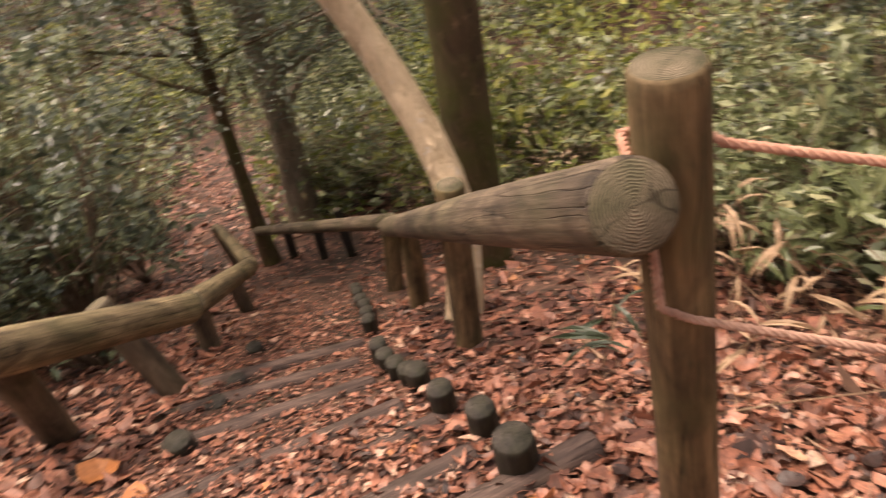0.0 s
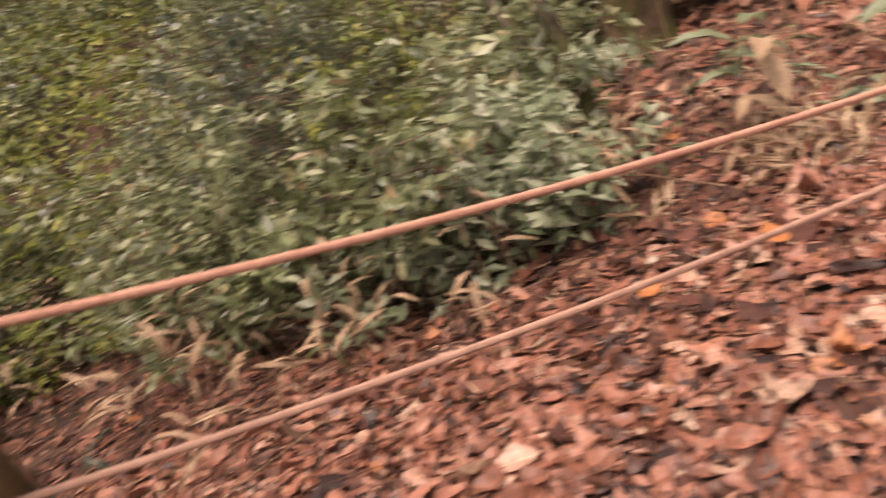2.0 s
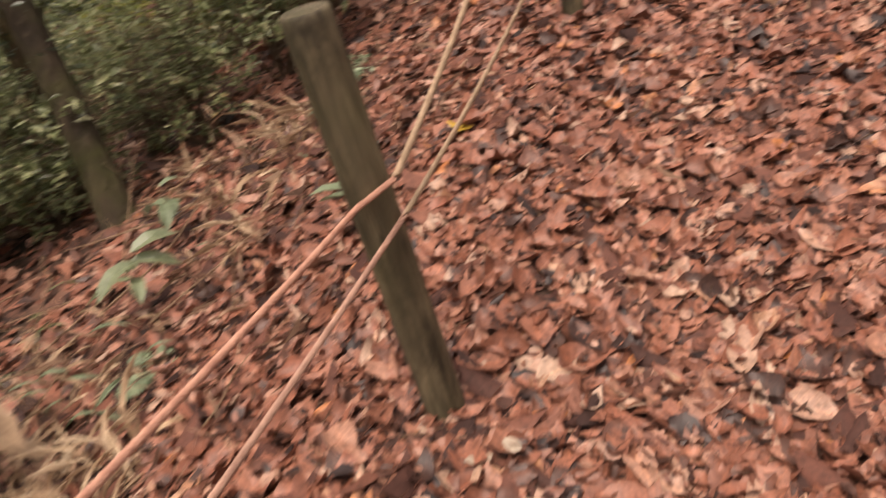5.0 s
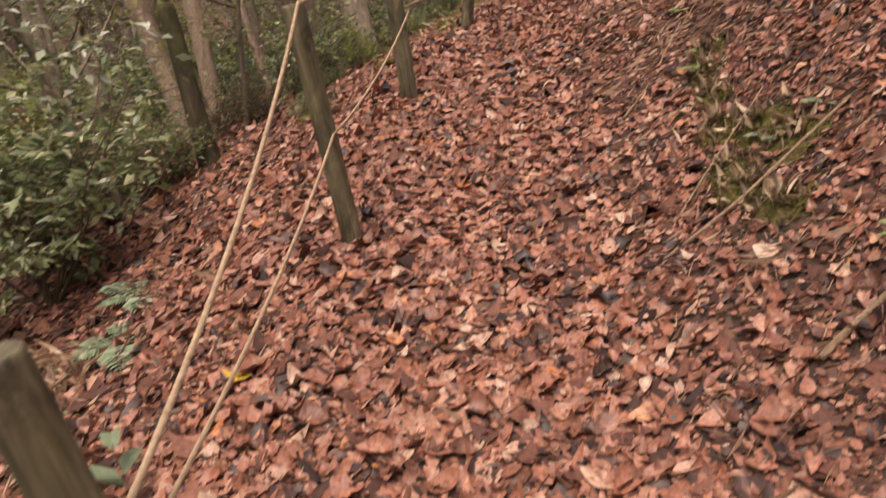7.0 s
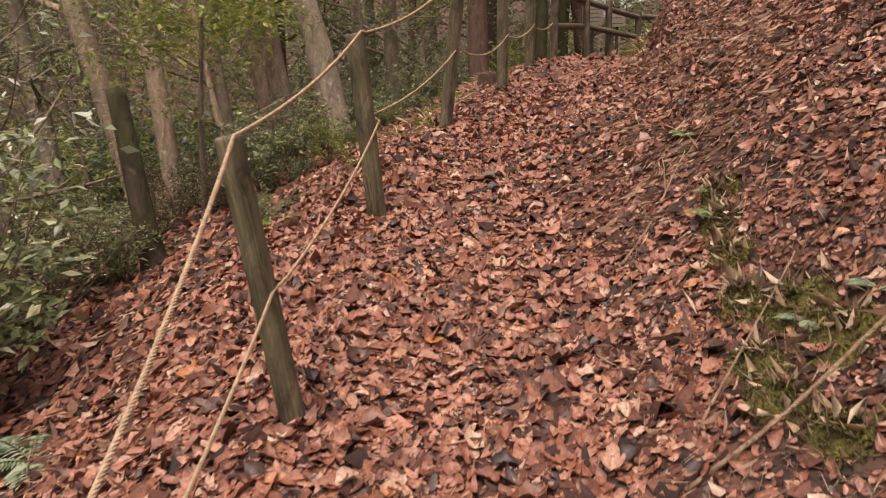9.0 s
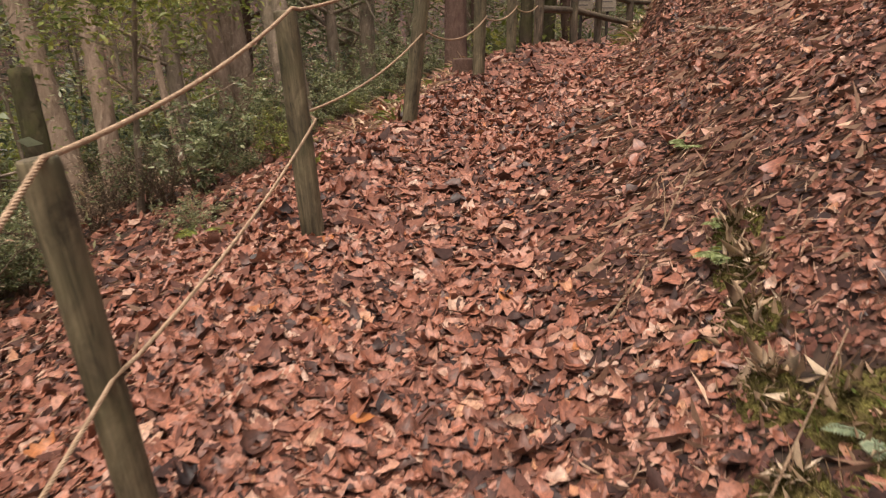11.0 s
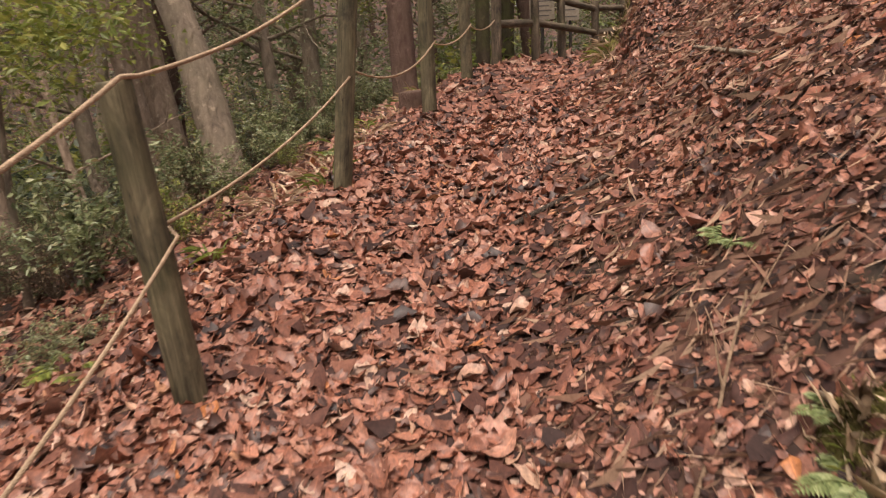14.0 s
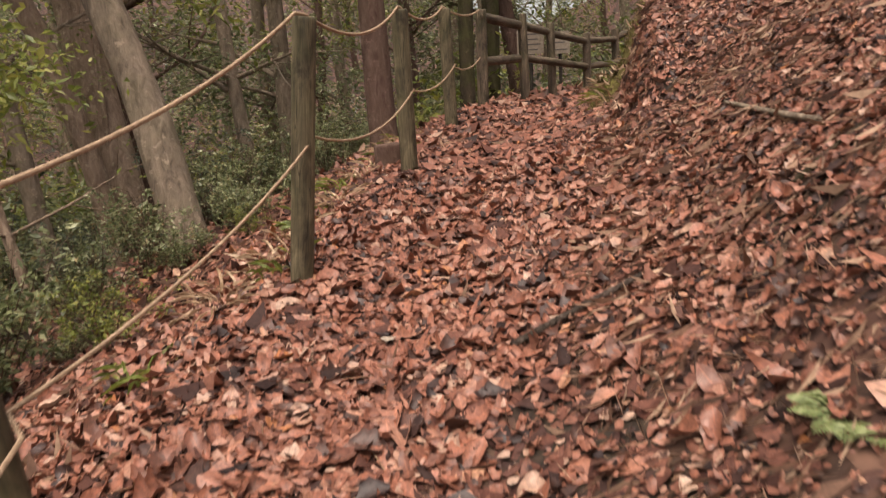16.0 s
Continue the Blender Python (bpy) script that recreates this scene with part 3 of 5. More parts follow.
# ---- the log railing down the stairs ----
def railing(name, posts, rails, label, mats_post, mats_rail, post_r, group=""):
    """Posts (base, top, radius) and rails (start, end, start radius, end radius)."""
    b0 = Vector(posts[0][0])
    th = thing(name, b0, label, "railing", group)
    for k, (b, t, r) in enumerate(posts):
        b = Vector(b)
        t = Vector(t)
        foot = b + (b - t).normalized() * 0.2
        me = round_log("post", (t - foot).length, r * 1.04, r * 0.97, mats_post, 20 + k)
        set_along(part("post", me, th), foot - b0, t - b0, k * 1.3)
    for k, (a, b, ra, rb) in enumerate(rails):
        a, b = Vector(a), Vector(b)
        me = round_log("rail", (b - a).length, ra, rb, mats_rail, 60 + k, 22, 0.012)
        set_along(part("rail", me, th), a - b0, b - b0, k * 0.7)
    return th


stair_railing = railing(
    "log_railing",
    [((1.10, 1.72, -0.2), (1.101, 1.717, 0.93), 0.054), ((0.50, 3.23, -0.97), (0.60, 3.25, -0.10), 0.062),
     ((0.10, 4.23, -1.54), (0.18, 4.25, -0.86), 0.062), ((-0.16, 4.74, -1.8), (-0.04, 4.78, -1.17), 0.06)],
    [((1.03, 1.615, 0.80), (0.02, 4.45, -1.03), 0.066, 0.060), ((-0.02, 4.50, -1.02), (-1.95, 6.95, -2.42), 0.05, 0.045)],
    "weathered round-log handrail on posts beside the log steps", [big_post_mat, end_mat], [rail_mat, end_mat], 0.06)
for b, t in (((-1.03, 6.77, -2.86), (-1.0, 6.78, -2.25)), ((-1.35, 6.83, -2.87), (-1.29, 6.85, -2.4)), ((-1.71, 6.97, -2.9), (-1.65, 7.0, -2.42)), ((-2.08, 7.26, -2.96), (-2.05, 7.28, -2.5))):
    b, t = Vector(b), Vector(t)
    foot = b - Vector((0, 0, 0.2))
    set_along(part("post", round_log("post", (t - foot).length, 0.05, 0.047, [wet_mat, end_mat], int(b.x * -10)), stair_railing), foot - stair_railing.location, t - stair_railing.location)

low_railing = railing(
    "log_railing",
    [((-1.06, 2.70, -0.55), (-0.84, 2.5, 0.06), 0.066), ((-0.82, 3.1, -0.8), (-0.95, 3.14, -0.27), 0.062), ((-1.07, 3.88, -1.29), (-1.02, 3.9, -0.86), 0.06),
     ((-1.34, 4.95, -1.9), (-1.34, 4.96, -1.48), 0.06), ((-2.05, 6.5, -2.7), (-2.1, 6.5, -2.0), 0.05)],
    [((-0.90, 1.75, 0.60), (-0.61, 3.2, -0.42), 0.082, 0.068), ((-0.61, 3.22, -0.42), (-0.98, 4.6, -1.22), 0.064, 0.055), ((-0.99, 4.62, -1.22), (-2.1, 6.55, -2.05), 0.05, 0.04)],
    "low weathered log handrail on stubby posts beside the leaf-strewn steps", [rail_mat, end_mat], [dry_log_mat, end_mat], 0.06)

# ---- log steps and edging stakes ----
STEP_DIR = Vector((-0.36, 2.0, -1.05)).normalized()
STEPS = (((0.95, 2.06), (0.52, 1.86)), ((0.62, 2.12), (0.05, 1.78)), ((0.53, 2.41), (-0.30, 1.86)), ((0.33, 2.54), (-0.45, 2.02)), ((0.13, 2.90), (-0.52, 2.46)), ((-0.02, 3.22), (-0.64, 2.80)), ((-0.10, 3.58), (-0.74, 3.14)))
for k, (a, b) in enumerate(STEPS):
    a, b = Vector(a + (0.0,)), Vector(b + (0.0,))
    a.z, b.z = gz(a.x, a.y) + (0.012 if k == 0 else -0.012), gz(b.x, b.y) - 0.016
    th = thing("log_step", a, "worn round-log step edge half buried in fallen leaves", "step", "log steps of the stair")
    set_along(part("log", round_log("log", (b - a).length, 0.052, 0.05, [step_mat, end_mat], 200 + k, 14, 0.01), th), (0, 0, 0), b - a)
for k, (x, y, h, r) in enumerate(((0.74, 2.02, 0.15, 0.056), (0.64, 2.25, 0.13, 0.05), (0.50, 2.43, 0.14, 0.048), (0.36, 2.74, 0.11, 0.046), (0.30, 2.84, 0.09, 0.045), (0.23, 2.94, 0.10, 0.045), (0.16, 3.06, 0.11, 0.045), (0.10, 3.2, 0.13, 0.045),
                                  (-0.10, 3.78, 0.12, 0.045), (-0.15, 3.95, 0.12, 0.045), (-0.20, 4.12, 0.12, 0.045), (-0.28, 4.32, 0.11, 0.045), (-0.36, 4.55, 0.11, 0.045), (-0.45, 4.8, 0.1, 0.045),
                                  (-0.44, 2.46, 0.06, 0.055), (-0.51, 2.85, 0.03, 0.05), (-0.57, 3.15, 0.03, 0.05), (-0.71, 3.66, 0.05, 0.05))):
    z = gz(x, y)
    th = thing("edging_stake", (x, y, z), "short dark mossy wooden stake beside the steps", "stake", "stakes edging the steps")
    set_along(part("stake", round_log("stake", h + 0.2, r, r * 0.95, [wet_mat, wet_mat], 300 + k, 14, 0, 0.1), th), (0, 0, -0.2), (0.01, 0.0, h))

# ---- rope fence along the path ----
ROPE_POSTS = [((3.69, 0.61, 0.0), (3.67, 0.78, 1.02), 0.054), ((5.9, -0.1, 0.4), (5.89, 0.05, 1.54), 0.053), ((7.62, -0.84, 0.85), (7.64, -0.755, 1.975), 0.060),
              ((9.33, -1.84, 1.25), (9.29, -1.98, 2.49), 0.058), ((10.78, -2.96, 1.58), (10.77, -2.97, 2.66), 0.062), ((12.0, -3.83, 1.76), (12.01, -3.83, 2.78), 0.058)]
fence = thing("rope_fence", (3.69, 0.61, 0.0), "brown wooden posts strung with two twisted ropes along the path", "fence")
for k, (b, t, r) in enumerate(ROPE_POSTS):
    b, t = Vector(b), Vector(t)
    foot = b + (b - t).normalized() * 0.25
    set_along(part("post", round_log("post", (t - foot).length, r, r * 0.96, [post_mat, end_mat], 400 + k, 20, 0.006, 0.03), fence), foot - fence.location, t - fence.location, k)


def rope(points, sags, radius, mat, name, parent, label, turns=0.04):
    """A three-strand laid rope through points, hanging a little between them."""
    P = [np.array(p, float) for p in points]
    line = []
    for a, b, s in zip(P[:-1], P[1:], sags):
        m = max(6, int(np.linalg.norm(b - a) / 0.008))
        u = np.linspace(0, 1, m, endpoint=False)[:, None]
        line.append(a + (b - a) * u - np.array([0, 0, s]) * 4 * u * (1 - u))
    line = np.concatenate(line + [P[-1][None]])
    step = np.concatenate([[0], np.cumsum(np.linalg.norm(np.diff(line, axis=0), axis=1))])
    T = unit(np.gradient(line, axis=0))
    A = unit(np.cross(T, np.array([0.3, 0.2, 1.0])))
    B = np.cross(T, A)
    pieces = []
    for s in range(3):
        ph = 2 * np.pi * (step / turns + s / 3)
        pieces.append(tube(line + (A * np.cos(ph)[:, None] + B * np.sin(ph)[:, None]) * radius * 0.62, radius * 0.46, 6, s, 0, False))
    V, Q, _ = merge(pieces)
    return part(name, mesh_of(name, V - np.array(parent.location), Q, mat, None, True), parent, label)


rope([(1.04, 1.69, 0.815), (1.045, 1.77, 0.815), (1.12, 1.79, 0.815), (1.168, 1.715, 0.803), (3.612, 0.735, 0.63), (3.622, 0.65, 0.685)], [0, 0, 0, 0.07, 0], 0.0076, pink_rope_mat, "rope", fence, "pinkish twisted rope")
rope([(3.622, 0.65, 0.685), (5.84, 0.03, 1.545), (5.93, 0.01, 1.545), (7.56, -0.78, 1.985), (7.68, -0.83, 1.985), (9.25, -1.93, 2.505), (9.35, -2.0, 2.505), (10.74, -2.95, 2.675), (10.82, -3.0, 2.675), (11.98, -3.8, 2.79), (12.04, -3.85, 2.79), (13.08, -4.68, 2.86)],
     [0.09, 0, 0.05, 0, 0.07, 0, 0.13, 0, 0.09, 0, 0.06], 0.0088, rope_mat, "rope", fence, "straw-coloured twisted rope")
rope([(1.05, 1.65, 0.80), (1.06, 1.655, 0.585), (1.10, 1.655, 0.555), (3.60, 0.695, 0.535), (3.62, 0.64, 0.60)], [0, 0, 0.08, 0], 0.0072, buff_rope_mat, "rope", fence, "thin pinkish-grey twisted rope")
rope([(3.62, 0.64, 0.60), (5.86, -0.06, 0.96), (5.93, -0.12, 0.99), (7.60, -0.875, 1.46), (7.69, -0.84, 1.49), (9.30, -1.955, 1.93), (9.38, -1.97, 1.95),
      (10.76, -3.03, 2.12), (10.84, -3.0, 2.13), (12.0, -3.9, 2.3), (12.06, -3.86, 2.32), (13.1, -4.68, 2.38)],
     [0.06, 0, 0.05, 0, 0.07, 0, 0.14, 0, 0.10, 0, 0.09], 0.0072, rope_mat, "rope", fence, "straw-coloured twisted rope")

far_fence = railing(
    "wooden_fence",
    [((13.13, -4.7, 1.85), (13.13, -4.73, 2.87), 0.06), ((13.67, -5.52, 1.87), (13.67, -5.52, 2.86), 0.055), ((14.14, -6.18, 1.86), (14.15, -6.18, 2.78), 0.055),
     ((14.5, -6.95, 1.86), (14.5, -6.95, 2.66), 0.055), ((14.9, -7.7, 1.9), (14.9, -7.7, 2.72), 0.055), ((15.0, -8.7, 1.95), (15.0, -8.7, 2.95), 0.055)],
    [((13.1, -4.68, 2.80), (14.14, -6.12, 2.68), 0.052, 0.047), ((14.14, -6.14, 2.66), (14.5, -6.95, 2.55), 0.047, 0.045), ((14.5, -6.95, 2.56), (14.92, -7.75, 2.58), 0.045, 0.042), ((14.9, -7.72, 2.6), (15.02, -8.8, 2.95), 0.045, 0.05),
     ((13.1, -4.68, 2.33), (13.67, -5.45, 2.36), 0.05, 0.047), ((13.67, -5.47, 2.37), (14.5, -6.95, 2.22), 0.047, 0.044), ((14.5, -6.95, 2.22), (15.0, -8.6, 2.3), 0.044, 0.042)],
    "brown round-log fence with two rails at the path's bend", [rail_mat, end_mat], [rail_mat, end_mat], 0.055)

# ---- trees ----
def branch_path(a, b, seed, wobble=0.06, m=14):
    a, b = np.asarray(a, float), np.asarray(b, float)
    u = np.linspace(0, 1, m)
    ln = np.linalg.norm(b - a)
    f, g = sine_field(seed, 4, 0.8, 3), sine_field(seed + 1, 4, 0.8, 3)
    w = np.sin(u * np.pi) * 0.5 + u * 0.5
    q = np.stack([u * 3, u * 0, u * 0 + seed], -1)
    return a + (b - a) * u[:, None] + np.stack([f(q) * w, g(q) * w, u * 0], -1) * wobble * ln


def twig_leaves(ends, seed, per, size, spread, outline=SIMPLE, slim=0.42, droop=-0.2):
    """Leaves gathered round twig ends, fanning out from each."""
    r = np.random.default_rng(seed)
    base = np.repeat(ends, per, axis=0) + r.normal(size=(len(ends) * per, 3)) * spread
    n = len(base)
    al = unit(r.normal(size=(n, 3)) * [1, 1, 0.45] + [0, 0, droop])
    nr = unit(r.normal(size=(n, 3)) * 0.45 + [0, 0, 1.0])
    ln = size * r.uniform(0.65, 1.3, n)
    return blades(base, al, nr, ln, ln * slim * r.uniform(0.8, 1.2, n), r.normal(-0.12, 0.12, n), r.normal(0.12, 0.08, n), outline, 0.04, seed)


def tree(base, top, r0, r1, bark, label, seed, branches=5, leaf_mat=None, crown=(1.6, 260), size=0.07, reach=1.5, low=0.45, name="tree", flare=1.5, wobble=0.025, via=()):
    """A tapered, wandering trunk with root flare, limbs that fork, and a broken crown."""
    r = np.random.default_rng(seed)
    bx, by = base
    b = np.array([bx, by, gz(bx, by) - 0.15])
    th = thing(name, (bx, by, gz(bx, by)), label, "tree")
    u = np.linspace(0, 1, 26)
    p = branch_path(b, top, seed, wobble, 26)
    if via:
        line = np.array([b, *via, top])
        run = np.concatenate([[0], np.cumsum(np.linalg.norm(np.diff(line, axis=0), axis=1))])
        p = p - (b + (np.asarray(top) - b) * u[:, None]) + np.stack([np.interp(u * run[-1], run, line[:, c]) for c in range(3)], -1)
        for _ in range(3):
            p[1:-1] = 0.25 * p[:-2] + 0.5 * p[1:-1] + 0.25 * p[2:]
    rad = r0 + (r1 - r0) * u + r0 * (flare - 1) * np.exp(-u * np.linalg.norm(np.asarray(top) - b) / 0.22)
    org = np.array(th.location)
    V, Q, T = tube(p, rad, 18, seed, 0.10, True, 0.03)
    part("trunk", mesh_of("trunk", V - org, [Q, T], bark, None, True), th)
    ends = []
    for k in range(branches):
        i0 = int(26 * r.uniform(low, 0.97))
        i0 = min(i0, 25)
        ang = k * 2.4 + r.uniform(0, 1)
        e = p[i0] + np.array([math.cos(ang), math.sin(ang), r.uniform(0.15, 0.9)]) * reach * r.uniform(0.6, 1.2)
        q = branch_path(p[i0], e, seed + k * 3, 0.16, 12)
        rb = rad[i0] * r.uniform(0.25, 0.45)
        pieces = [tube(q, np.linspace(rb, rb * 0.3, 12), 8, k, 0.05)]
        for s in range(4):
            j0 = r.integers(4, 11)
            e2 = q[j0] + unit(r.normal(size=3) * [1, 1, 0.6] + (q[-1] - q[0]) * 0.5) * reach * r.uniform(0.3, 0.65)
            q2 = branch_path(q[j0], e2, seed + k * 7 + s, 0.2, 8)
            pieces.append(tube(q2, np.linspace(rb * 0.45, rb * 0.1, 8), 5, s))
            ends.append(q2[3:])
        ends.append(q[6:])
        V, Q, T = merge(pieces)
        part("branch", mesh_of("branch", V - org, [Q, T], bark, None, True), th)
    if leaf_mat is not None and ends:
        e = np.concatenate(ends)
        rad_c, count = crown
        c = e[r.integers(0, len(e), count)] + r.normal(size=(count, 3)) * rad_c * np.array([0.22, 0.22, 0.16])
        V, T = twig_leaves(c, seed, 14, size, 0.10)
        tagged(part("crown", mesh_of("crown", V - org, T, leaf_mat), th), kind="stuff")
    return th


tree((4.0, 2.9), (5.3, 5.3, 0.7), 0.05, 0.04, bark_dark_mat, "dark leaning stem in the undergrowth below the ropes", 28, 3, None, low=0.5, reach=0.7, flare=1.1, wobble=0.02, via=((4.3, 3.4, -0.56), (4.6, 3.95, -0.36)))
tree((4.6, 3.6), (4.1, 4.9, 0.9), 0.035, 0.025, bark_grey_mat, "thin crooked stem in the undergrowth", 29, 3, None, low=0.4, reach=0.7, flare=1.1, wobble=0.06)
tree((6.2, 2.6), (7.3, 3.5, 1.7), 0.11, 0.085, bark_dark_mat, "dark trunk leaning away below the path", 35, 6, dark_green_mat, (1.2, 160), 0.07, 1.1, 0.35, flare=1.4)
tree((0.46, 5.15), (0.84, 5.1, 3.0), 0.17, 0.13, bark_moss_mat, "thick mossy trunk with dark bark beyond the handrail", 1, 4, green_mat, (1.0, 60), 0.06, 1.3, 0.85)
tree((0.40, 3.72), (-0.75, 4.6, 2.8), 0.096, 0.075, bark_tan_mat, "slanting bare tan trunk behind the handrail", 2, 3, None, low=0.8, flare=1.15, wobble=0.012, via=((0.54, 4.08, -0.74), (0.37, 4.34, -0.26), (0.22, 4.46, 0.11), (0.12, 4.51, 0.33), (-0.25, 4.55, 1.2)))
tree((-1.77, 7.9), (-1.2, 8.1, 2.2), 0.17, 0.11, bark_grey_mat, "grey-brown trunk with a dense dark evergreen crown", 3, 12, dark_green_mat, (2.3, 1500), 0.06, 1.9, 0.3)
tree((-1.95, 6.95), (-1.6, 7.0, 0.4), 0.085, 0.05, bark_moss_mat, "dark leaning sapling with evergreen leaves over the stair foot", 4, 11, dark_green_mat, (1.9, 1000), 0.055, 1.4, 0.55)
tree((5.74, 4.02), (6.6, 4.95, 2.6), 0.26, 0.20, bark_moss_mat, "mossy brown trunk with spreading roots on the slope", 5, 4, dark_green_mat, (1.5, 160), 0.06, 1.5, 0.6, flare=1.9)
tree((15.1, -1.0), (16.3, -0.45, 5.5), 0.25, 0.19, bark_brown_mat, "stout grey-brown leaning trunk below the path", 6, 6, green_mat, (1.8, 130), 0.07, 1.9, 0.5, flare=1.2)
tree((12.75, -1.5), (14.0, -0.35, 6.0), 0.185, 0.15, bark_grey_mat, "grey trunk with lichen leaning out from the slope", 7, 5, green_mat, (1.6, 90), 0.07, 1.7, 0.55, flare=1.2, via=((12.95, -1.46, 1.06), (13.2, -1.3, 2.06), (13.45, -1.03, 3.1)))
tree((14.9, -0.75), (14.5, 0.5, 5.4), 0.125, 0.1, bark_brown_mat, "slim grey-brown trunk beside a stouter one", 27, 6, green_mat, (1.6, 120), 0.07, 1.6, 0.5, flare=1.2, via=((14.9, -0.72, 1.27), (14.85, -0.55, 2.28), (14.76, -0.3, 3.21)))
tree((12.8, -3.45), (13.25, -3.5, 5.5), 0.135, 0.115, bark_red_mat, "upright trunk with shaggy red-brown bark", 8, 5, green_mat, (1.6, 110), 0.07, 1.6, 0.6, flare=1.2)
tree((14.3, -0.2), (15.4, 0.4, 5.0), 0.11, 0.08, bark_grey_mat, "thin pale trunk leaning among the others", 9, 7, yellow_green_mat, (1.6, 70), 0.07, 1.7, 0.3, flare=1.2)
tree((16.1, -5.85), (16.5, -6.1, 7.0), 0.12, 0.10, bark_dark_mat, "straight dark trunk beyond the fence", 10, 6, green_mat, (2.0, 220), 0.08, 1.9, 0.35)
tree((16.9, -6.65), (17.3, -7.0, 7.0), 0.15, 0.12, bark_dark_mat, "straight dark trunk beyond the fence", 11, 6, green_mat, (2.0, 220), 0.08, 1.9, 0.35)
tree((16.2, -2.6), (17.1, -2.4, 6.0), 0.11, 0.07, bark_grey_mat, "thin grey trunk with forking limbs in the wood", 12, 9, green_mat, (1.8, 140), 0.07, 1.9, 0.25)
tree((13.34, 1.02), (14.95, 2.25, 5.2), 0.165, 0.125, bark_brown_mat, "grey-brown trunk leaning out from the slope", 13, 6, green_mat, (1.8, 170), 0.07, 1.8, 0.35, flare=1.2)
tree((12.73, 0.62), (14.0, 1.0, 5.2), 0.12, 0.095, bark_brown_mat, "slender pale trunk among the undergrowth", 14, 7, yellow_green_mat, (1.7, 60), 0.07, 1.7, 0.3, flare=1.2)
tree((14.4, 2.2), (15.6, 2.75, 5.0), 0.14, 0.10, bark_grey_mat, "grey trunk deeper in the wood", 18, 6, green_mat, (1.8, 170), 0.07, 1.8, 0.35, flare=1.2)
tree((9.5, 0.66), (9.86, 0.86, 1.66), 0.10, 0.08, bark_dark_mat, "broken mossy stem standing below the path", 15, 0, None, name="dead_stem")
tree((10.6, 1.9), (11.4, 2.6, 4.2), 0.07, 0.05, bark_grey_mat, "thin trunk with yellow-green leaves", 16, 8, yellow_green_mat, (1.5, 50), 0.07, 1.6, 0.25)
tree((7.4, 3.4), (7.7, 4.1, 3.6), 0.10, 0.07, bark_moss_mat, "dark crooked trunk on the slope", 19, 8, yellow_green_mat, (1.5, 160), 0.06, 1.5, 0.3)
tree((8.9, 2.9), (9.3, 3.5, 3.8), 0.08, 0.05, bark_moss_mat, "dark thin trunk on the slope", 21, 8, green_mat, (1.5, 150), 0.06, 1.5, 0.3)

tree((11.35, 0.3), (11.0, 0.1, 2.5), 0.035, 0.02, bark_grey_mat, "thin sapling with a spray of yellow-green leaves", 23, 7, yellow_green_mat, (1.0, 230), 0.08, 0.85, 0.6)
tree((8.72, 1.31), (8.62, 2.0, 2.0), 0.04, 0.024, bark_grey_mat, "thin leaning sapling with sparse pale leaves", 25, 6, pale_spray_mat, (0.6, 12), 0.13, 0.75, 0.4)
tree((9.75, 1.75), (9.95, 1.95, 2.3), 0.035, 0.02, bark_grey_mat, "thin sapling with sprays of pale green leaves", 26, 7, pale_spray_mat, (0.7, 12), 0.11, 0.85, 0.4)

sp = np.random.default_rng(64)
for k in range(12):
    x, y = 12.2 + 0.75 * k + sp.normal() * 0.5, sp.uniform(0.2, 4.5) - 0.28 * k
    tree((x, y), (x + sp.uniform(-0.3, 1.5), y + sp.uniform(-0.3, 1.3), gz(x, y) + sp.uniform(3.5, 5.5)), sp.uniform(0.03, 0.06), 0.02, (bark_brown_mat, bark_grey_mat)[k % 2], "thin forking sapling with sparse leaves in the wood", 1300 + k * 11,
         9, (yellow_green_mat, green_mat)[k % 2], (1.2, 45), 0.075, 1.3, 0.2, wobble=0.05)["group"] = "saplings of the wood"

# the wood behind: each a tree of its own
woods = [tree((24 + k, 6 + 2 * k), (24.4 + k, 6.3 + 2 * k, 6.0 + k), 0.14 + 0.02 * k, 0.08, (bark_grey_mat, bark_red_mat, bark_grey_mat)[k], "woodland tree with a thin trunk and evergreen leaves", 30 + k, 9,
              (green_mat, yellow_green_mat, green_mat)[k], (2.6, 330), 0.13, 2.4, 0.2) for k in range(3)]
for ob in woods:
    ob["group"] = "trees of the wood"
r = np.random.default_rng(99)
count = 0
while count < 60:
    x, y = (r.uniform(-16, 42), r.uniform(-16, 32)) if count < 46 else (r.uniform(17, 30), r.uniform(-20, -5))
    o = float(offset_of(np.array([x]), np.array([y]))[0])
    if not (o < -8.5 or (x > 17 and o < 6) or (o > 9)):
        continue
    if math.hypot(x + 3.5, y - 9.5) < 5.0:
        continue
    src = woods[count % 3]
    copy_thing(src, pose(x, y, gz(x, y) - 0.05, r.uniform(-6, 6), r.uniform(-6, 6), r.uniform(0, 360)))
    count += 1

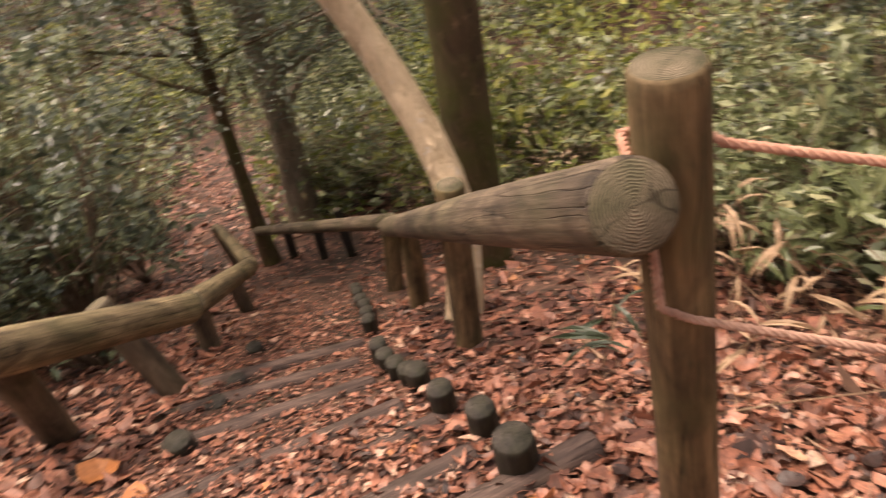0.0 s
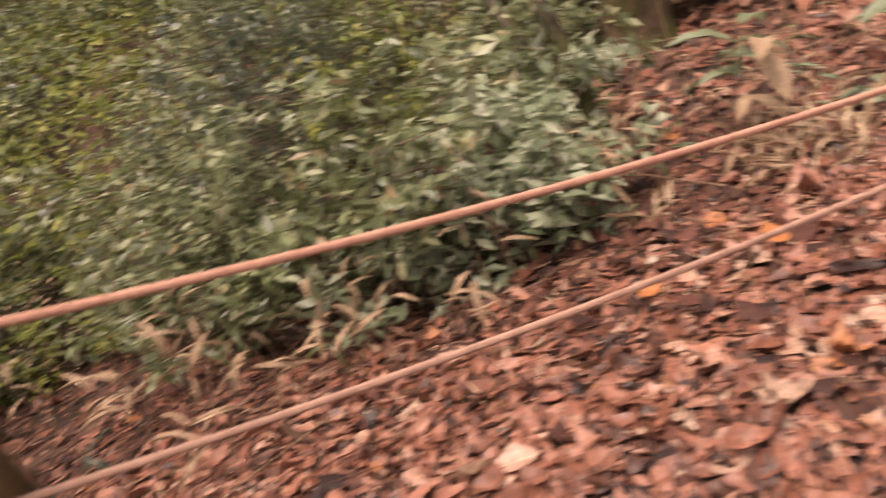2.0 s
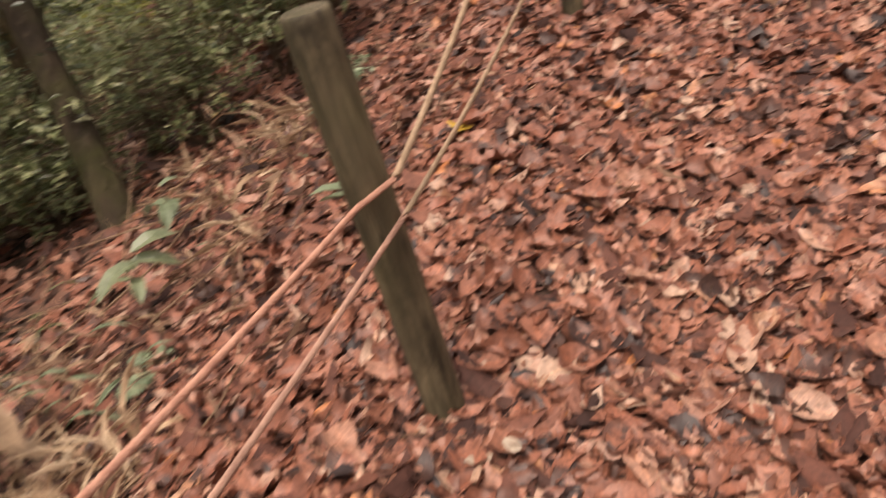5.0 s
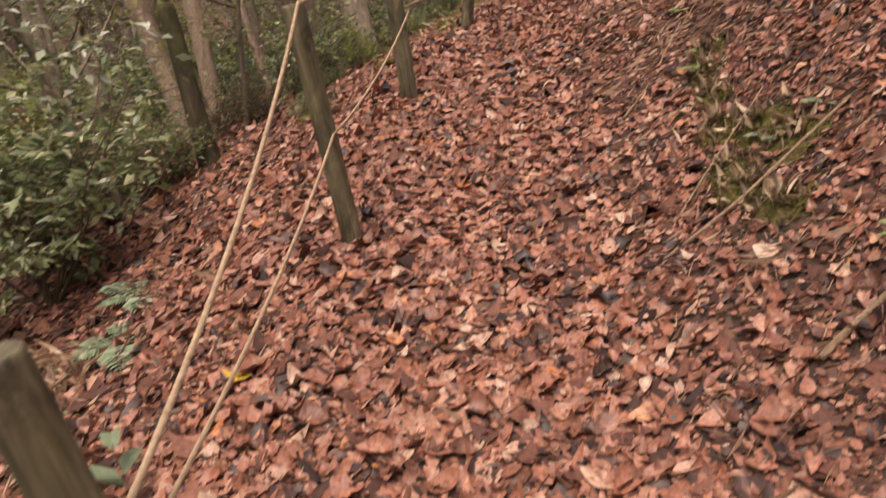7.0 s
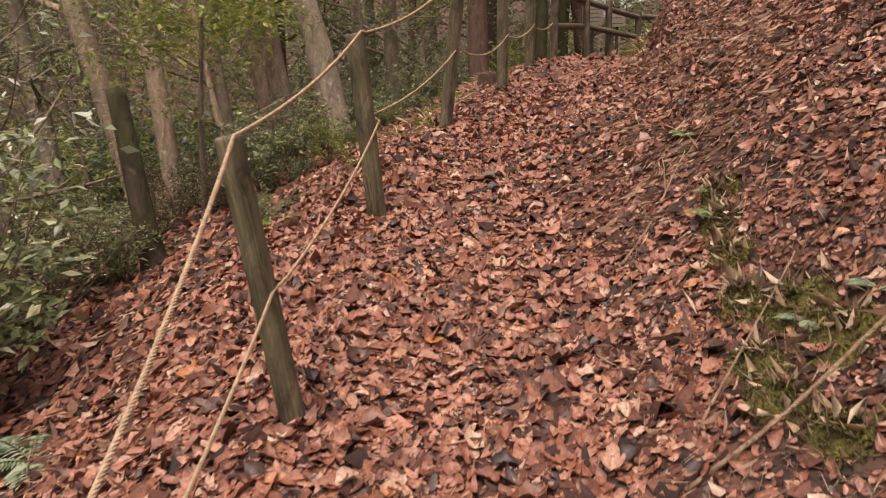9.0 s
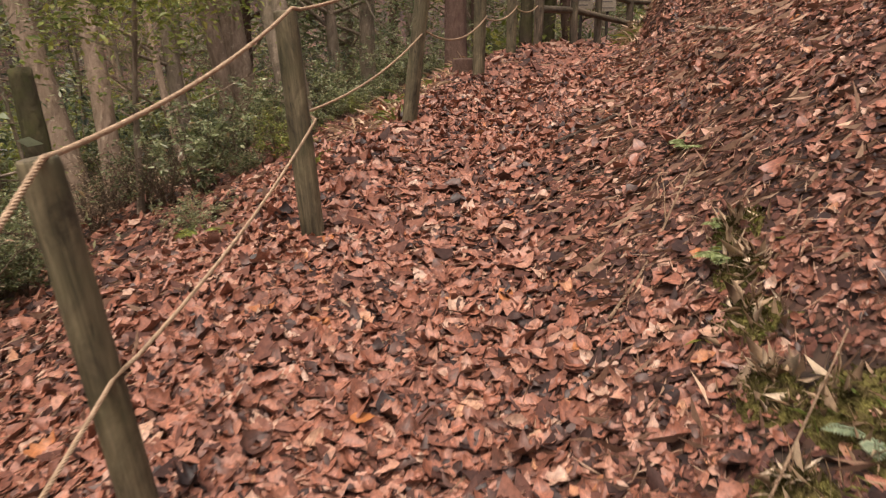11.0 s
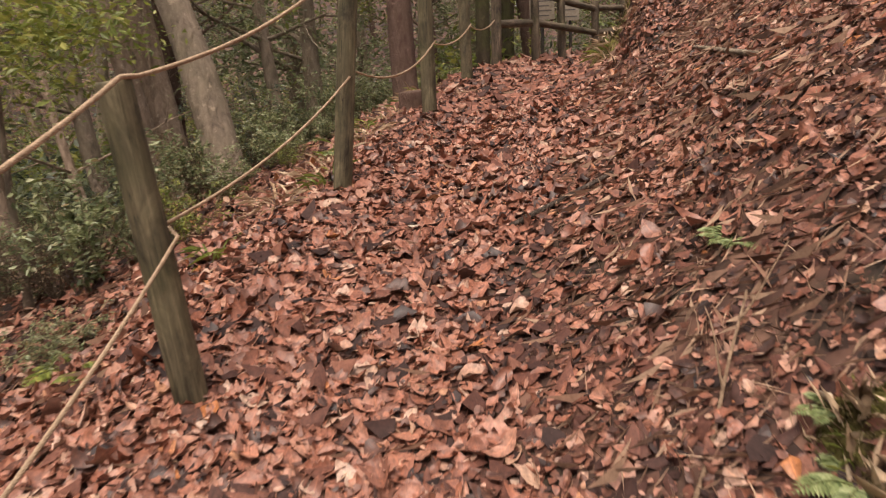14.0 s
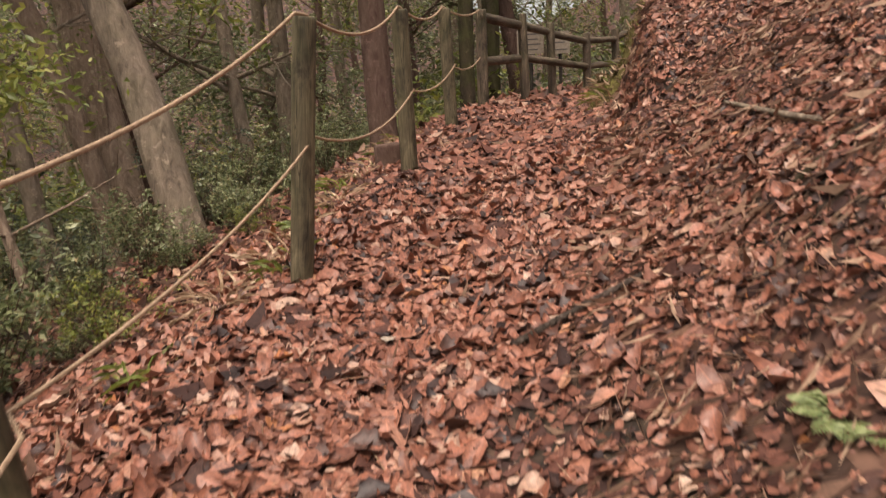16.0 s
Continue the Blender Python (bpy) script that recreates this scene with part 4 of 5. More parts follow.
# ---- shrubs ----
def shrub(place, radius, height, seed, leaf_mat, size, label, stems=16, per=9, slim=0.42, name="shrub"):
    """Many thin stems from one foot, forking, with leaves in whorls at the twig ends."""
    r = np.random.default_rng(seed)
    x, y = place
    th = thing(name, (x, y, gz(x, y)), label, "shrub", "undergrowth shrubs")
    pieces, ends = [], []
    for k in range(stems):
        ang = r.uniform(0, 6.28)
        tip = np.array([math.cos(ang) * radius, math.sin(ang) * radius, 0]) * r.uniform(0.2, 1.0) + [0, 0, height * r.uniform(0.5, 1.05)]
        q = branch_path((0, 0, -0.05), tip, seed + k, 0.14, 9)
        pieces.append(tube(q, np.linspace(0.011, 0.004, 9), 3, k, 0, False))
        for s in range(6):
            j0 = r.integers(3, 9)
            e = q[j0] + unit(r.normal(size=3) * [1, 1, 0.5] + [0, 0, 0.2]) * radius * r.uniform(0.2, 0.5)
            q2 = branch_path(q[j0], e, seed + 40 * k + s, 0.15, 3)
            pieces.append(tube(q2, np.linspace(0.005, 0.002, 3), 3, s, 0, False))
            ends += [q2[-1], q2[1] * 0.4 + q2[2] * 0.6]
    V, Q, T = merge(pieces)
    tagged(part("branchwork", mesh_of("branchwork", V, Q, twig_mat, None, True), th), kind="stuff")
    V, T = twig_leaves(np.array(ends), seed, per, size, 0.035, SIMPLE, slim, -0.05)
    tagged(part("foliage", mesh_of("foliage", V, T, leaf_mat), th), kind="stuff")
    return th


KINDS = [shrub((2.6, 3.6), 0.85, 1.35, 500, green_mat, 0.1, "grey-green broadleaf shrub on the slope below the ropes", 16, 8, 0.42),
         shrub((4.1, 3.9), 0.8, 1.15, 501, green_mat, 0.095, "bushy evergreen shrub with pointed leaves", 17, 8, 0.38),
         shrub((-2.6, 4.2), 0.95, 1.7, 502, dark_green_mat, 0.06, "dense dark small-leaved evergreen shrub", 20, 13, 0.5),
         shrub((10.3, 3.0), 0.8, 1.0, 503, yellow_green_mat, 0.07, "yellow-green shrub in the undergrowth", 14, 8),
         shrub((-1.9, 2.9), 0.8, 1.2, 504, green_mat, 0.065, "leafy green shrub beside the log handrail", 18, 10, 0.5),
         shrub((9.4, 2.0), 0.9, 1.1, 505, straw_mat, 0.06, "bare twiggy shrub with a few withered leaves", 30, 1, 0.4),
         shrub((9.9, 1.2), 0.75, 0.7, 506, green_mat, 0.075, "low grey-green shrub with narrow leaves", 20, 8, 0.26)]
shrub((-2.55, 5.0), 0.85, 2.5, 520, green_mat, 0.075, "tall leafy evergreen shrub beside the stair", 34, 12, 0.5)
shrub((-3.3, 4.3), 1.0, 2.6, 521, green_mat, 0.07, "tall evergreen shrub beside the stair", 30, 10, 0.5)
shrub((-3.5, 6.4), 0.75, 2.6, 522, green_mat, 0.075, "tall evergreen shrub hanging over the stair foot", 30, 12, 0.5)
for k, (x, y, h) in enumerate(((3.35, 2.75, 0.6), (2.8, 3.05, 0.75), (3.75, 3.25, 0.7))):
    shrub((x, y), 0.5, h, 530 + k, pale_shrub_mat, 0.1, "low shrub with whorls of pale broad leaves", 12, 8, 0.46)
shrub((6.7, 3.3), 0.8, 1.0, 513, green_mat, 0.075, "evergreen shrub at the foot of the slope", 18, 9, 0.42)
r = np.random.default_rng(123)
placed = [(2.6, 3.6), (4.1, 3.9), (-2.6, 4.2), (6.7, 3.3), (6.2, 2.6), (-1.9, 2.9), (9.4, 2.0), (9.9, 1.2), (-2.55, 5.0), (-3.3, 4.3), (-3.5, 6.4), (3.35, 2.75), (2.8, 3.05), (3.75, 3.25)]


def free_ground(x, y, o):
    """Where undergrowth may stand: off the path, the stair and the clearing at its foot."""
    if o > (-0.95 if x > 8.5 else -1.7) and not (x > 15.8 and o < 0.2):
        return False
    stair = -0.9 - 0.24 * (y - 2.6)
    if 1.8 < y < 8.2 and stair - (0.55 if y < 4.0 else 1.35) < x < stair + (2.3 if y < 3.4 else 3.0 if y < 6.6 else 1.6):
        return False
    if y > 6.0 and -1.9 - 0.62 * (y - 6.0) < x < -1.0 - 0.30 * (y - 6.0) and y < 12.5:
        return False
    return not (3.0 < x < 8.5 and o > -2.7) and not (-1.6 < x < 0.2 and o > -1.9) and math.hypot(x - 5.1, y - 3.1) > 1.45 and math.hypot(x - 8.3, y - 1.9) > 1.05


def undergrowth(total, x0, x1, y0, y1, gap, low, high, reach, chances_east, chances_west):
    count = tries = 0
    while count < total and tries < 9000:
        tries += 1
        x, y = r.uniform(x0, x1), r.uniform(y0, y1)
        o = float(offset_of(np.array([x]), np.array([y]))[0])
        if not (-reach[1] < o < -reach[0] or x > 15.8) or not free_ground(x, y, o):
            continue
        if min(math.hypot(x - a, y - b) for a, b in placed) < gap:
            continue
        k = r.choice(7, p=[0.16, 0.12, 0.08, 0.09, 0.06, 0.22, 0.27] if x > 7 else chances_east if x > 0 else chances_west)
        s = r.uniform(low, high) * (0.32 if x > 8.5 and o > -1.7 else 0.46 if x > 8.5 and o > -3.2 else 0.6 if x > 7 else 1.0)
        ob = copy_thing(KINDS[k], pose(x, y, gz(x, y), r.uniform(-8, 8), r.uniform(-8, 8), r.uniform(0, 360)))
        ob.scale = (s, s, s * r.uniform(0.85, 1.2))
        placed.append((x, y))
        count += 1


undergrowth(235, -7, 19, -8, 11, 0.45, 0.75, 1.2, (0.0, 6.5), [0.34, 0.28, 0.08, 0.06, 0.12, 0.08, 0.04], [0.04, 0.02, 0.42, 0.04, 0.44, 0.04, 0.0])


def far_undergrowth(total):
    """Tangled evergreen undergrowth filling the wood behind, past counting."""
    g = np.random.default_rng(321)
    tips, canes = [], []
    for k in range(total):
        while True:
            x, y = (g.uniform(-10, 24), g.uniform(-13, 17)) if k % 3 else (g.uniform(-16, 40), g.uniform(-16, 30))
            o = float(offset_of(np.array([x]), np.array([y]))[0])
            if k % 5 == 0:
                x, y = g.uniform(15.8, 32), g.uniform(-22, -5)
                if math.hypot(x - 15.0, y + 8.0) > 1.6:
                    break
            elif -32 < o < -5.2 and free_ground(x, y, o):
                break
        size = g.uniform(0.8, 1.5) * (0.75 if 7 < x < 15 and o > -9 else 1.0)
        c = np.array([x, y, gz(x, y)])
        d = unit(g.normal(size=(56, 3)) * [1, 1, 0.5] + [0, 0, 0.5])
        d[:, 2] = np.abs(d[:, 2])
        p = c + d * (size * g.uniform(0.35, 1.0, 56))[:, None] * [1, 1, 1.5]
        tips.append(p)
        for m in range(7):
            canes.append(tube(branch_path(c, p[m], k * 7 + m, 0.12, 5), np.linspace(0.012, 0.004, 5), 3, m, 0, False))
    V, Q, _ = merge(canes)
    V2, T2 = twig_leaves(np.concatenate(tips), 322, 8, 0.145, 0.14, SIMPLE, 0.42, -0.05)
    me = mesh_of("far_undergrowth", np.concatenate([V, V2]), [Q, T2 + len(V)], [twig_mat, green_mat, yellow_green_mat, dark_green_mat], np.concatenate([np.zeros(len(Q)), np.repeat(g.choice([1, 2, 3], total, p=[0.45, 0.45, 0.10]), len(T2) // total)]))
    return tagged(new("far_undergrowth", me), "tangled evergreen undergrowth filling the wood", "undergrowth", kind="stuff")


far_undergrowth(760)

for x, y, k, s, turn in ((7.5, 1.75, 0, 1.05, 40), (8.3, 1.95, 0, 0.95, 130), (6.9, 2.2, 4, 0.9, 220), (8.9, 1.5, 5, 0.9, 10)):
    ob = copy_thing(KINDS[k], pose(x, y, gz(x, y), 0, 0, turn))
    ob.scale = (s, s, s)

# ---- small plants and clutter ----
def fern(place, size, fronds, seed, label, mat=None):
    """Arching fronds, each a rib with two rows of leaflets."""
    r = np.random.default_rng(seed)
    x, y = place
    th = thing("fern", (x, y, gz(x, y)), label, "fern")
    for k in range(fronds):
        ang = k * 6.283 / fronds + r.uniform(-0.4, 0.4)
        d = np.array([math.cos(ang), math.sin(ang), 0])
        u = np.linspace(0, 1, 16)
        ln = size * r.uniform(0.7, 1.1)
        p = d * (u * ln)[:, None] + np.array([0, 0, 1]) * (ln * (0.75 * u - 0.7 * u * u))[:, None]
        V0, Q0, T0 = tube(p, np.linspace(0.003, 0.001, 16), 4, k)
        side = np.cross(d, [0, 0, 1])
        b = np.repeat(p[2:], 2, axis=0)
        sg = np.tile([1.0, -1.0], 14)
        al = unit(side * sg[:, None] + d * 0.45 + np.array([0, 0, -0.15]))
        ll = ln * 0.34 * np.repeat(np.sin(np.linspace(0.5, 3.0, 14)), 2)
        V1, T1 = blades(b, al, np.tile([0, 0, 1.0], (28, 1)) + r.normal(size=(28, 3)) * 0.15, ll, ll * 0.38, np.full(28, -0.15), np.full(28, 0.1), SIMPLE, 0.05, seed + k)
        part("frond", mesh_of("frond", np.concatenate([V0, V1]), [Q0, np.concatenate([T0, T1 + len(V0)])], mat or fern_mat), th)
    return th


fern((6.95, -2.62), 0.15, 8, 1, "small bright green fern on the leafy bank")
fern((6.05, -2.15), 0.16, 8, 2, "light green fern on the mossy bank")
fern((6.2, -2.25), 0.10, 6, 12, "small light green fern on the mossy bank")
fern((5.17, -1.9), 0.12, 5, 3, "pale grey-green fern among moss on the bank", pale_green_mat)
fern((5.03, -2.05), 0.12, 5, 4, "pale grey-green fern among moss on the bank", pale_green_mat)
fern((8.74, -0.29), 0.2, 5, 5, "yellowing fern at the path's edge", yellow_green_mat)
fern((8.3, -0.47), 0.16, 5, 15, "yellow-green fern at the path's edge", yellow_green_mat)
fern((9.29, -1.04), 0.14, 5, 25, "yellow-green fern at the path's edge", yellow_green_mat)
fern((6.7, 1.06), 0.3, 6, 6, "grey-green fern on the slope below the rope", pale_green_mat)
fern((6.0, 1.08), 0.3, 6, 16, "grey-green fern on the slope below the rope", pale_green_mat)
fern((4.4, 1.7), 0.2, 5, 26, "grey-green fern on the slope below the rope", pale_green_mat)
fern((4.05, -1.62), 0.2, 7, 7, "green fern at the foot of the bank")
fern((10.4, -2.1), 0.25, 6, 8, "green fern beside the rope fence")


def moss_patch(x, y, rx, ry, seed, h=0.05):
    """A low uneven cushion over the bank."""
    f, fine = sine_field(seed, 10, 4, 30), sine_field(seed + 9, 14, 40, 160)
    m, k = 44, 18
    a, u = np.meshgrid(np.linspace(0, 2 * np.pi, m, endpoint=False), np.linspace(0, 1, k), indexing="ij")
    q = np.stack([np.cos(a), np.sin(a), a * 0], -1)
    rr = 1 + 0.45 * f(q * 0.25)
    px, py = x + np.cos(a) * u * rx * rr, y + np.sin(a) * u * ry * rr
    pz = ground_z(px.ravel(), py.ravel()).reshape(px.shape) + h * (1 - u ** 2) + 0.03 * f(np.stack([px, py, px * 0], -1)) + 0.018 * fine(np.stack([px, py, px * 0], -1)) - 0.025 * u
    V = np.stack([px, py, pz], -1).reshape(-1, 3)
    i, j = np.meshgrid(np.arange(m), np.arange(k - 1), indexing="ij")
    Q = np.stack([i * k + j, i * k + j + 1, (i + 1) % m * k + j + 1, (i + 1) % m * k + j], -1).reshape(-1, 4)
    r = np.random.default_rng(seed)
    n = 1500
    foot = V[r.integers(0, len(V), n)] + r.normal(size=(n, 3)) * [0.012, 0.012, 0.003]
    up = unit(r.normal(size=(n, 3)) * 0.7 + [-0.2, 0.4, 0.9])
    hair = r.uniform(size=n) < 0.05
    ln = np.where(hair, r.uniform(0.04, 0.11, n), r.uniform(0.008, 0.02, n))
    V2, T2 = blades(foot, up, r.normal(size=(n, 3)), ln, ln * np.where(hair, 0.03, 0.4), r.normal(-0.3, 0.3, n), np.full(n, 0.3), SIMPLE, 0.05, seed)
    slots = np.concatenate([np.zeros(len(Q)), np.repeat(hair.astype(int), len(T2) // n)])
    ob = new("moss_patch", mesh_of("moss_patch", np.concatenate([V, V2]), [Q, T2 + len(V)], [moss_mat, straw_mat], slots, True))
    return tagged(ob, "yellow-green moss cushion on the bank's dark soil", "moss", "moss on the bank")


for k, (x, y, rx, ry) in enumerate(MOSS + [(11.35, -5.15, 0.22, 0.25), (11.5, -5.4, 0.25, 0.25), (11.7, -5.25, 0.16, 0.16)]):
    moss_patch(x, y, rx * 1.05, ry * 1.05, 700 + k, 0.055 if x < 10 else 0.2)


def tuft(x, y, count, size, seed, mat, label):
    """A tuft of thin drooping blades."""
    r = np.random.default_rng(seed)
    an = r.uniform(0, 6.28, count)
    al = np.stack([np.cos(an), np.sin(an), r.uniform(0.1, 1.2, count)], -1)
    ln = size * r.uniform(0.5, 1.2, count)
    px, py = x + r.normal(size=count) * 0.05, y + r.normal(size=count) * 0.05
    base = np.stack([px, py, ground_z(px, py) + 0.01], -1)
    V, T = blades(base, al, np.tile([0, 0, 1.0], (count, 1)) + r.normal(size=(count, 3)) * 0.3, ln, ln * 0.07, np.full(count, -0.5), np.full(count, 0.2), OUTLINE, 0.0, seed)
    ob = new("grass_tuft", mesh_of("grass_tuft", V, T, mat))
    return tagged(ob, label, "grass", "tufts of grass", "stuff")


gr = np.random.default_rng(52)
for k, (x, y, rx, ry) in enumerate(MOSS):
    tuft(x + gr.normal() * 0.05, y + gr.normal() * 0.05, 14, 0.10, 720 + k, (yellow_green_mat, straw_mat)[k % 2], ("yellow-green grass tuft on the mossy bank", "dry straw grass tuft on the mossy bank")[k % 2])
for k in range(16):
    u = k / 15
    x, y = 9.0 + 3.2 * u + gr.normal() * 0.12, -1.15 - 2.35 * u + gr.normal() * 0.12
    tuft(x, y, 22, 0.22, 740 + k, straw_mat if k % 3 else yellow_green_mat, "dry straw-coloured grass at the path's edge" if k % 3 else "yellow-green grass at the path's edge")
for k in range(5):
    tuft(11.25 + 0.11 * k, -5.0 - 0.1 * k, 30, 0.26, 770 + k, yellow_green_mat if k % 2 else straw_mat, "drooping grass on the mossy bank's edge")


def stick(a, b, r0, r1, seed, label, mat=None, name="twig", wobble=0.08, forks=0):
    """A fallen twig or branch lying on the ground, ends given as (x, y, lift)."""
    a = np.array([a[0], a[1], gz(a[0], a[1]) + a[2]])
    b = np.array([b[0], b[1], gz(b[0], b[1]) + b[2]])
    r = np.random.default_rng(seed)
    th = thing(name, a, label, "branch" if r0 > 0.012 else "twig")
    q = branch_path(a, b, seed, wobble, 16)
    V, Q, T = tube(q, np.linspace(r0, r1, 16), 8, seed, 0.12)
    part("stem", mesh_of("stem", V - a, [Q, T], mat or dry_twig_mat, None, True), th)
    for k in range(forks):
        i0 = int(r.integers(4, 14))
        e = q[i0] + unit(r.normal(size=3) * [1, 1, 0.3] + (b - a) * 1.5) * np.linalg.norm(b - a) * r.uniform(0.2, 0.4)
        V, Q, T = tube(branch_path(q[i0], e, seed + k, 0.12, 8), np.linspace(r1 * 1.1, r1 * 0.5, 8), 5, k)
        part("side_twig", mesh_of("side_twig", V - a, [Q, T], mat or dry_twig_mat, None, True), th)
    return th


stick((8.16, -2.38, 0.03), (8.03, -2.86, 0.05), 0.016, 0.012, 41, "short dark rotten branch lying in the leaves", bark_rotten_mat, "fallen_branch")
stick((4.88, -1.2, 0.03), (4.86, -2.0, 0.08), 0.008, 0.006, 42, "long thin pale twig lying against the bank", None, "twig", 0.05)
stick((5.06, -1.37, 0.03), (5.42, -2.02, 0.09), 0.005, 0.003, 43, "thin dry stalk against the bank")
stick((2.75, 0.35, 0.02), (3.15, 0.22, 0.05), 0.006, 0.003, 44, "bent dry twig on the leaves")
stick((6.2, -1.75, 0.03), (6.65, -2.35, 0.12), 0.007, 0.004, 45, "forked pale twig on the bank", None, "twig", 0.15, 2)
stick((7.72, -3.28, 0.01), (7.58, -3.50, 0.01), 0.014, 0.009, 48, "dark rotten branch half sunk in the bank", bark_dark_mat, "fallen_branch", 0.1, 0)
stick((9.2, -3.1, 0.02), (9.9, -3.7, 0.03), 0.012, 0.007, 46, "thin branch lying on the bank", bark_grey_mat, "fallen_branch")
stick((7.9, -3.6, 0.02), (8.7, -3.9, 0.05), 0.016, 0.01, 47, "grey branch lying on the bank", bark_grey_mat, "fallen_branch")
stick((4.04, -1.2, 0.03), (4.03, -1.42, 0.06), 0.012, 0.011, 49, "short pale broken stick at the foot of the bank", None, "twig", 0.04)
rt = np.random.default_rng(17)
for k in range(46):
    x, y = (rt.uniform(2.8, 12), rt.uniform(-4.4, 0.8)) if k < 26 else (rt.uniform(0.9, 5.2), rt.uniform(1.0, 3.6))
    an, ln = rt.uniform(0, 6.28), rt.uniform(0.2, 0.7)
    stick((x, y, 0.015), (x + math.cos(an) * ln, y + math.sin(an) * ln, 0.02 + 0.2 * rt.uniform() * (k > 25)), rt.uniform(0.002, 0.005), 0.0015, 800 + k, "thin dry twig lying among fallen leaves", None, "twig", 0.1, int(k % 3))["group"] = "twigs among the leaves"


for k in range(16):
    x, y = rt.uniform(4.4, 6.2), rt.uniform(1.7, 3.3)
    an, ln = rt.uniform(0, 6.28), rt.uniform(0.3, 0.9)
    stick((x, y, 0.02), (x + math.cos(an) * ln, y + math.sin(an) * ln, rt.uniform(0.05, 0.45)), rt.uniform(0.004, 0.009), 0.002, 860 + k, "crooked pale dead twig on the slope", None, "twig", 0.22, 2)["group"] = "twigs among the leaves"


def grass_stalk(x, y, h, lean, seed, leaves, mat, label, name="bamboo_grass", broad=1.0):
    """A cane of bamboo grass with strap leaves."""
    r = np.random.default_rng(seed)
    th = thing(name, (x, y, gz(x, y)), label, "plant", "bamboo grass on the slope")
    an = r.uniform(0, 6.28)
    tip = np.array([math.cos(an) * lean, math.sin(an) * lean, h])
    q = branch_path((0, 0, -0.03), tip, seed, 0.06, 10)
    V, Q, T = tube(q, np.linspace(0.004, 0.002, 10), 5, seed)
    part("cane", mesh_of("cane", V, [Q, T], dry_twig_mat, None, True), th)
    for k in range(leaves):
        b = q[r.integers(5, 10)][None]
        ang = r.uniform(0, 6.28)
        ln = r.uniform(0.11, 0.20) * broad
        V, T = blades(b, np.array([[math.cos(ang), math.sin(ang), r.uniform(-0.7, 0.3)]]), np.array([[0, 0, 1.0]]) + r.normal(size=(1, 3)) * 0.3, np.array([ln]), np.array([ln * (0.12 if broad == 1.0 else 0.36)]), np.array([-0.3]), np.array([0.2]), OUTLINE, 0.04, seed + k)
        part("leaf", mesh_of("leaf", V, T, mat), th)
    return th


for k in range(92):
    u = rt.uniform()
    x, y = 1.2 + 3.4 * u + rt.normal() * 0.2, 2.6 - 0.45 * u + abs(rt.normal()) * 0.55
    dry = rt.uniform() < 0.74
    grass_stalk(x, y, rt.uniform(0.25, 0.65), rt.uniform(0.05, 0.35), 900 + k, int(rt.integers(2, 5)), straw_mat if dry else green_mat,
                "withered straw-coloured bamboo grass on the slope" if dry else "green bamboo grass with strap leaves on the slope")
grass_stalk(4.0, 2.2, 0.62, 0.06, 990, 8, pale_shrub_mat, "pale grey-green bamboo grass below the rope", broad=1.6)
grass_stalk(4.06, 2.24, 0.6, 0.1, 991, 4, straw_mat, "withered straw-coloured bamboo grass below the rope", broad=1.4)
grass_stalk(4.92, 1.95, 0.36, 0.05, 992, 6, pale_shrub_mat, "pale grey-green bamboo grass below the rope", broad=1.2)
grass_stalk(5.4, 1.9, 0.34, 0.05, 993, 5, pale_green_mat, "pale grey-green bamboo grass below the rope", broad=1.2)
grass_stalk(4.6, 0.85, 0.3, 0.04, 994, 4, pale_green_mat, "pale grey-green bamboo grass beside a fence post", broad=1.4)
for k in range(34):
    x, y = rt.uniform(3.2, 6.4), rt.uniform(1.15, 2.4)
    tuft(x, y, 14, rt.uniform(0.14, 0.3), 1100 + k, straw_mat if k % 4 else stalk_mat, "dry drooping grass on the slope below the ropes")
for k in range(22):
    x, y = rt.uniform(3.6, 6.2), rt.uniform(1.3, 2.5)
    grass_stalk(x, y, rt.uniform(0.15, 0.4), rt.uniform(0.05, 0.3), 1150 + k, int(rt.integers(1, 4)), straw_mat if k % 3 else pale_green_mat,
                "withered straw-coloured bamboo grass on the slope" if k % 3 else "pale green bamboo grass on the slope")
for k, (x, y) in enumerate(((1.0, 2.5), (1.08, 2.75), (1.05, 2.62))):
    grass_stalk(x, y, 0.2, 0.10, 995 + k, 3, dark_green_mat, "green bamboo grass beside the post of the handrail")

stump = thing("stump", (11.23, -2.97, gz(11.23, -2.97)), "small rotten red-brown stump beside the fence", "stump")
set_along(part("wood", round_log("wood", 0.34, 0.13, 0.11, [bark_red_mat, bark_red_mat], 77, 18, 0, 0.25), stump), (0, 0, -0.18), (0.0, 0.02, 0.15))


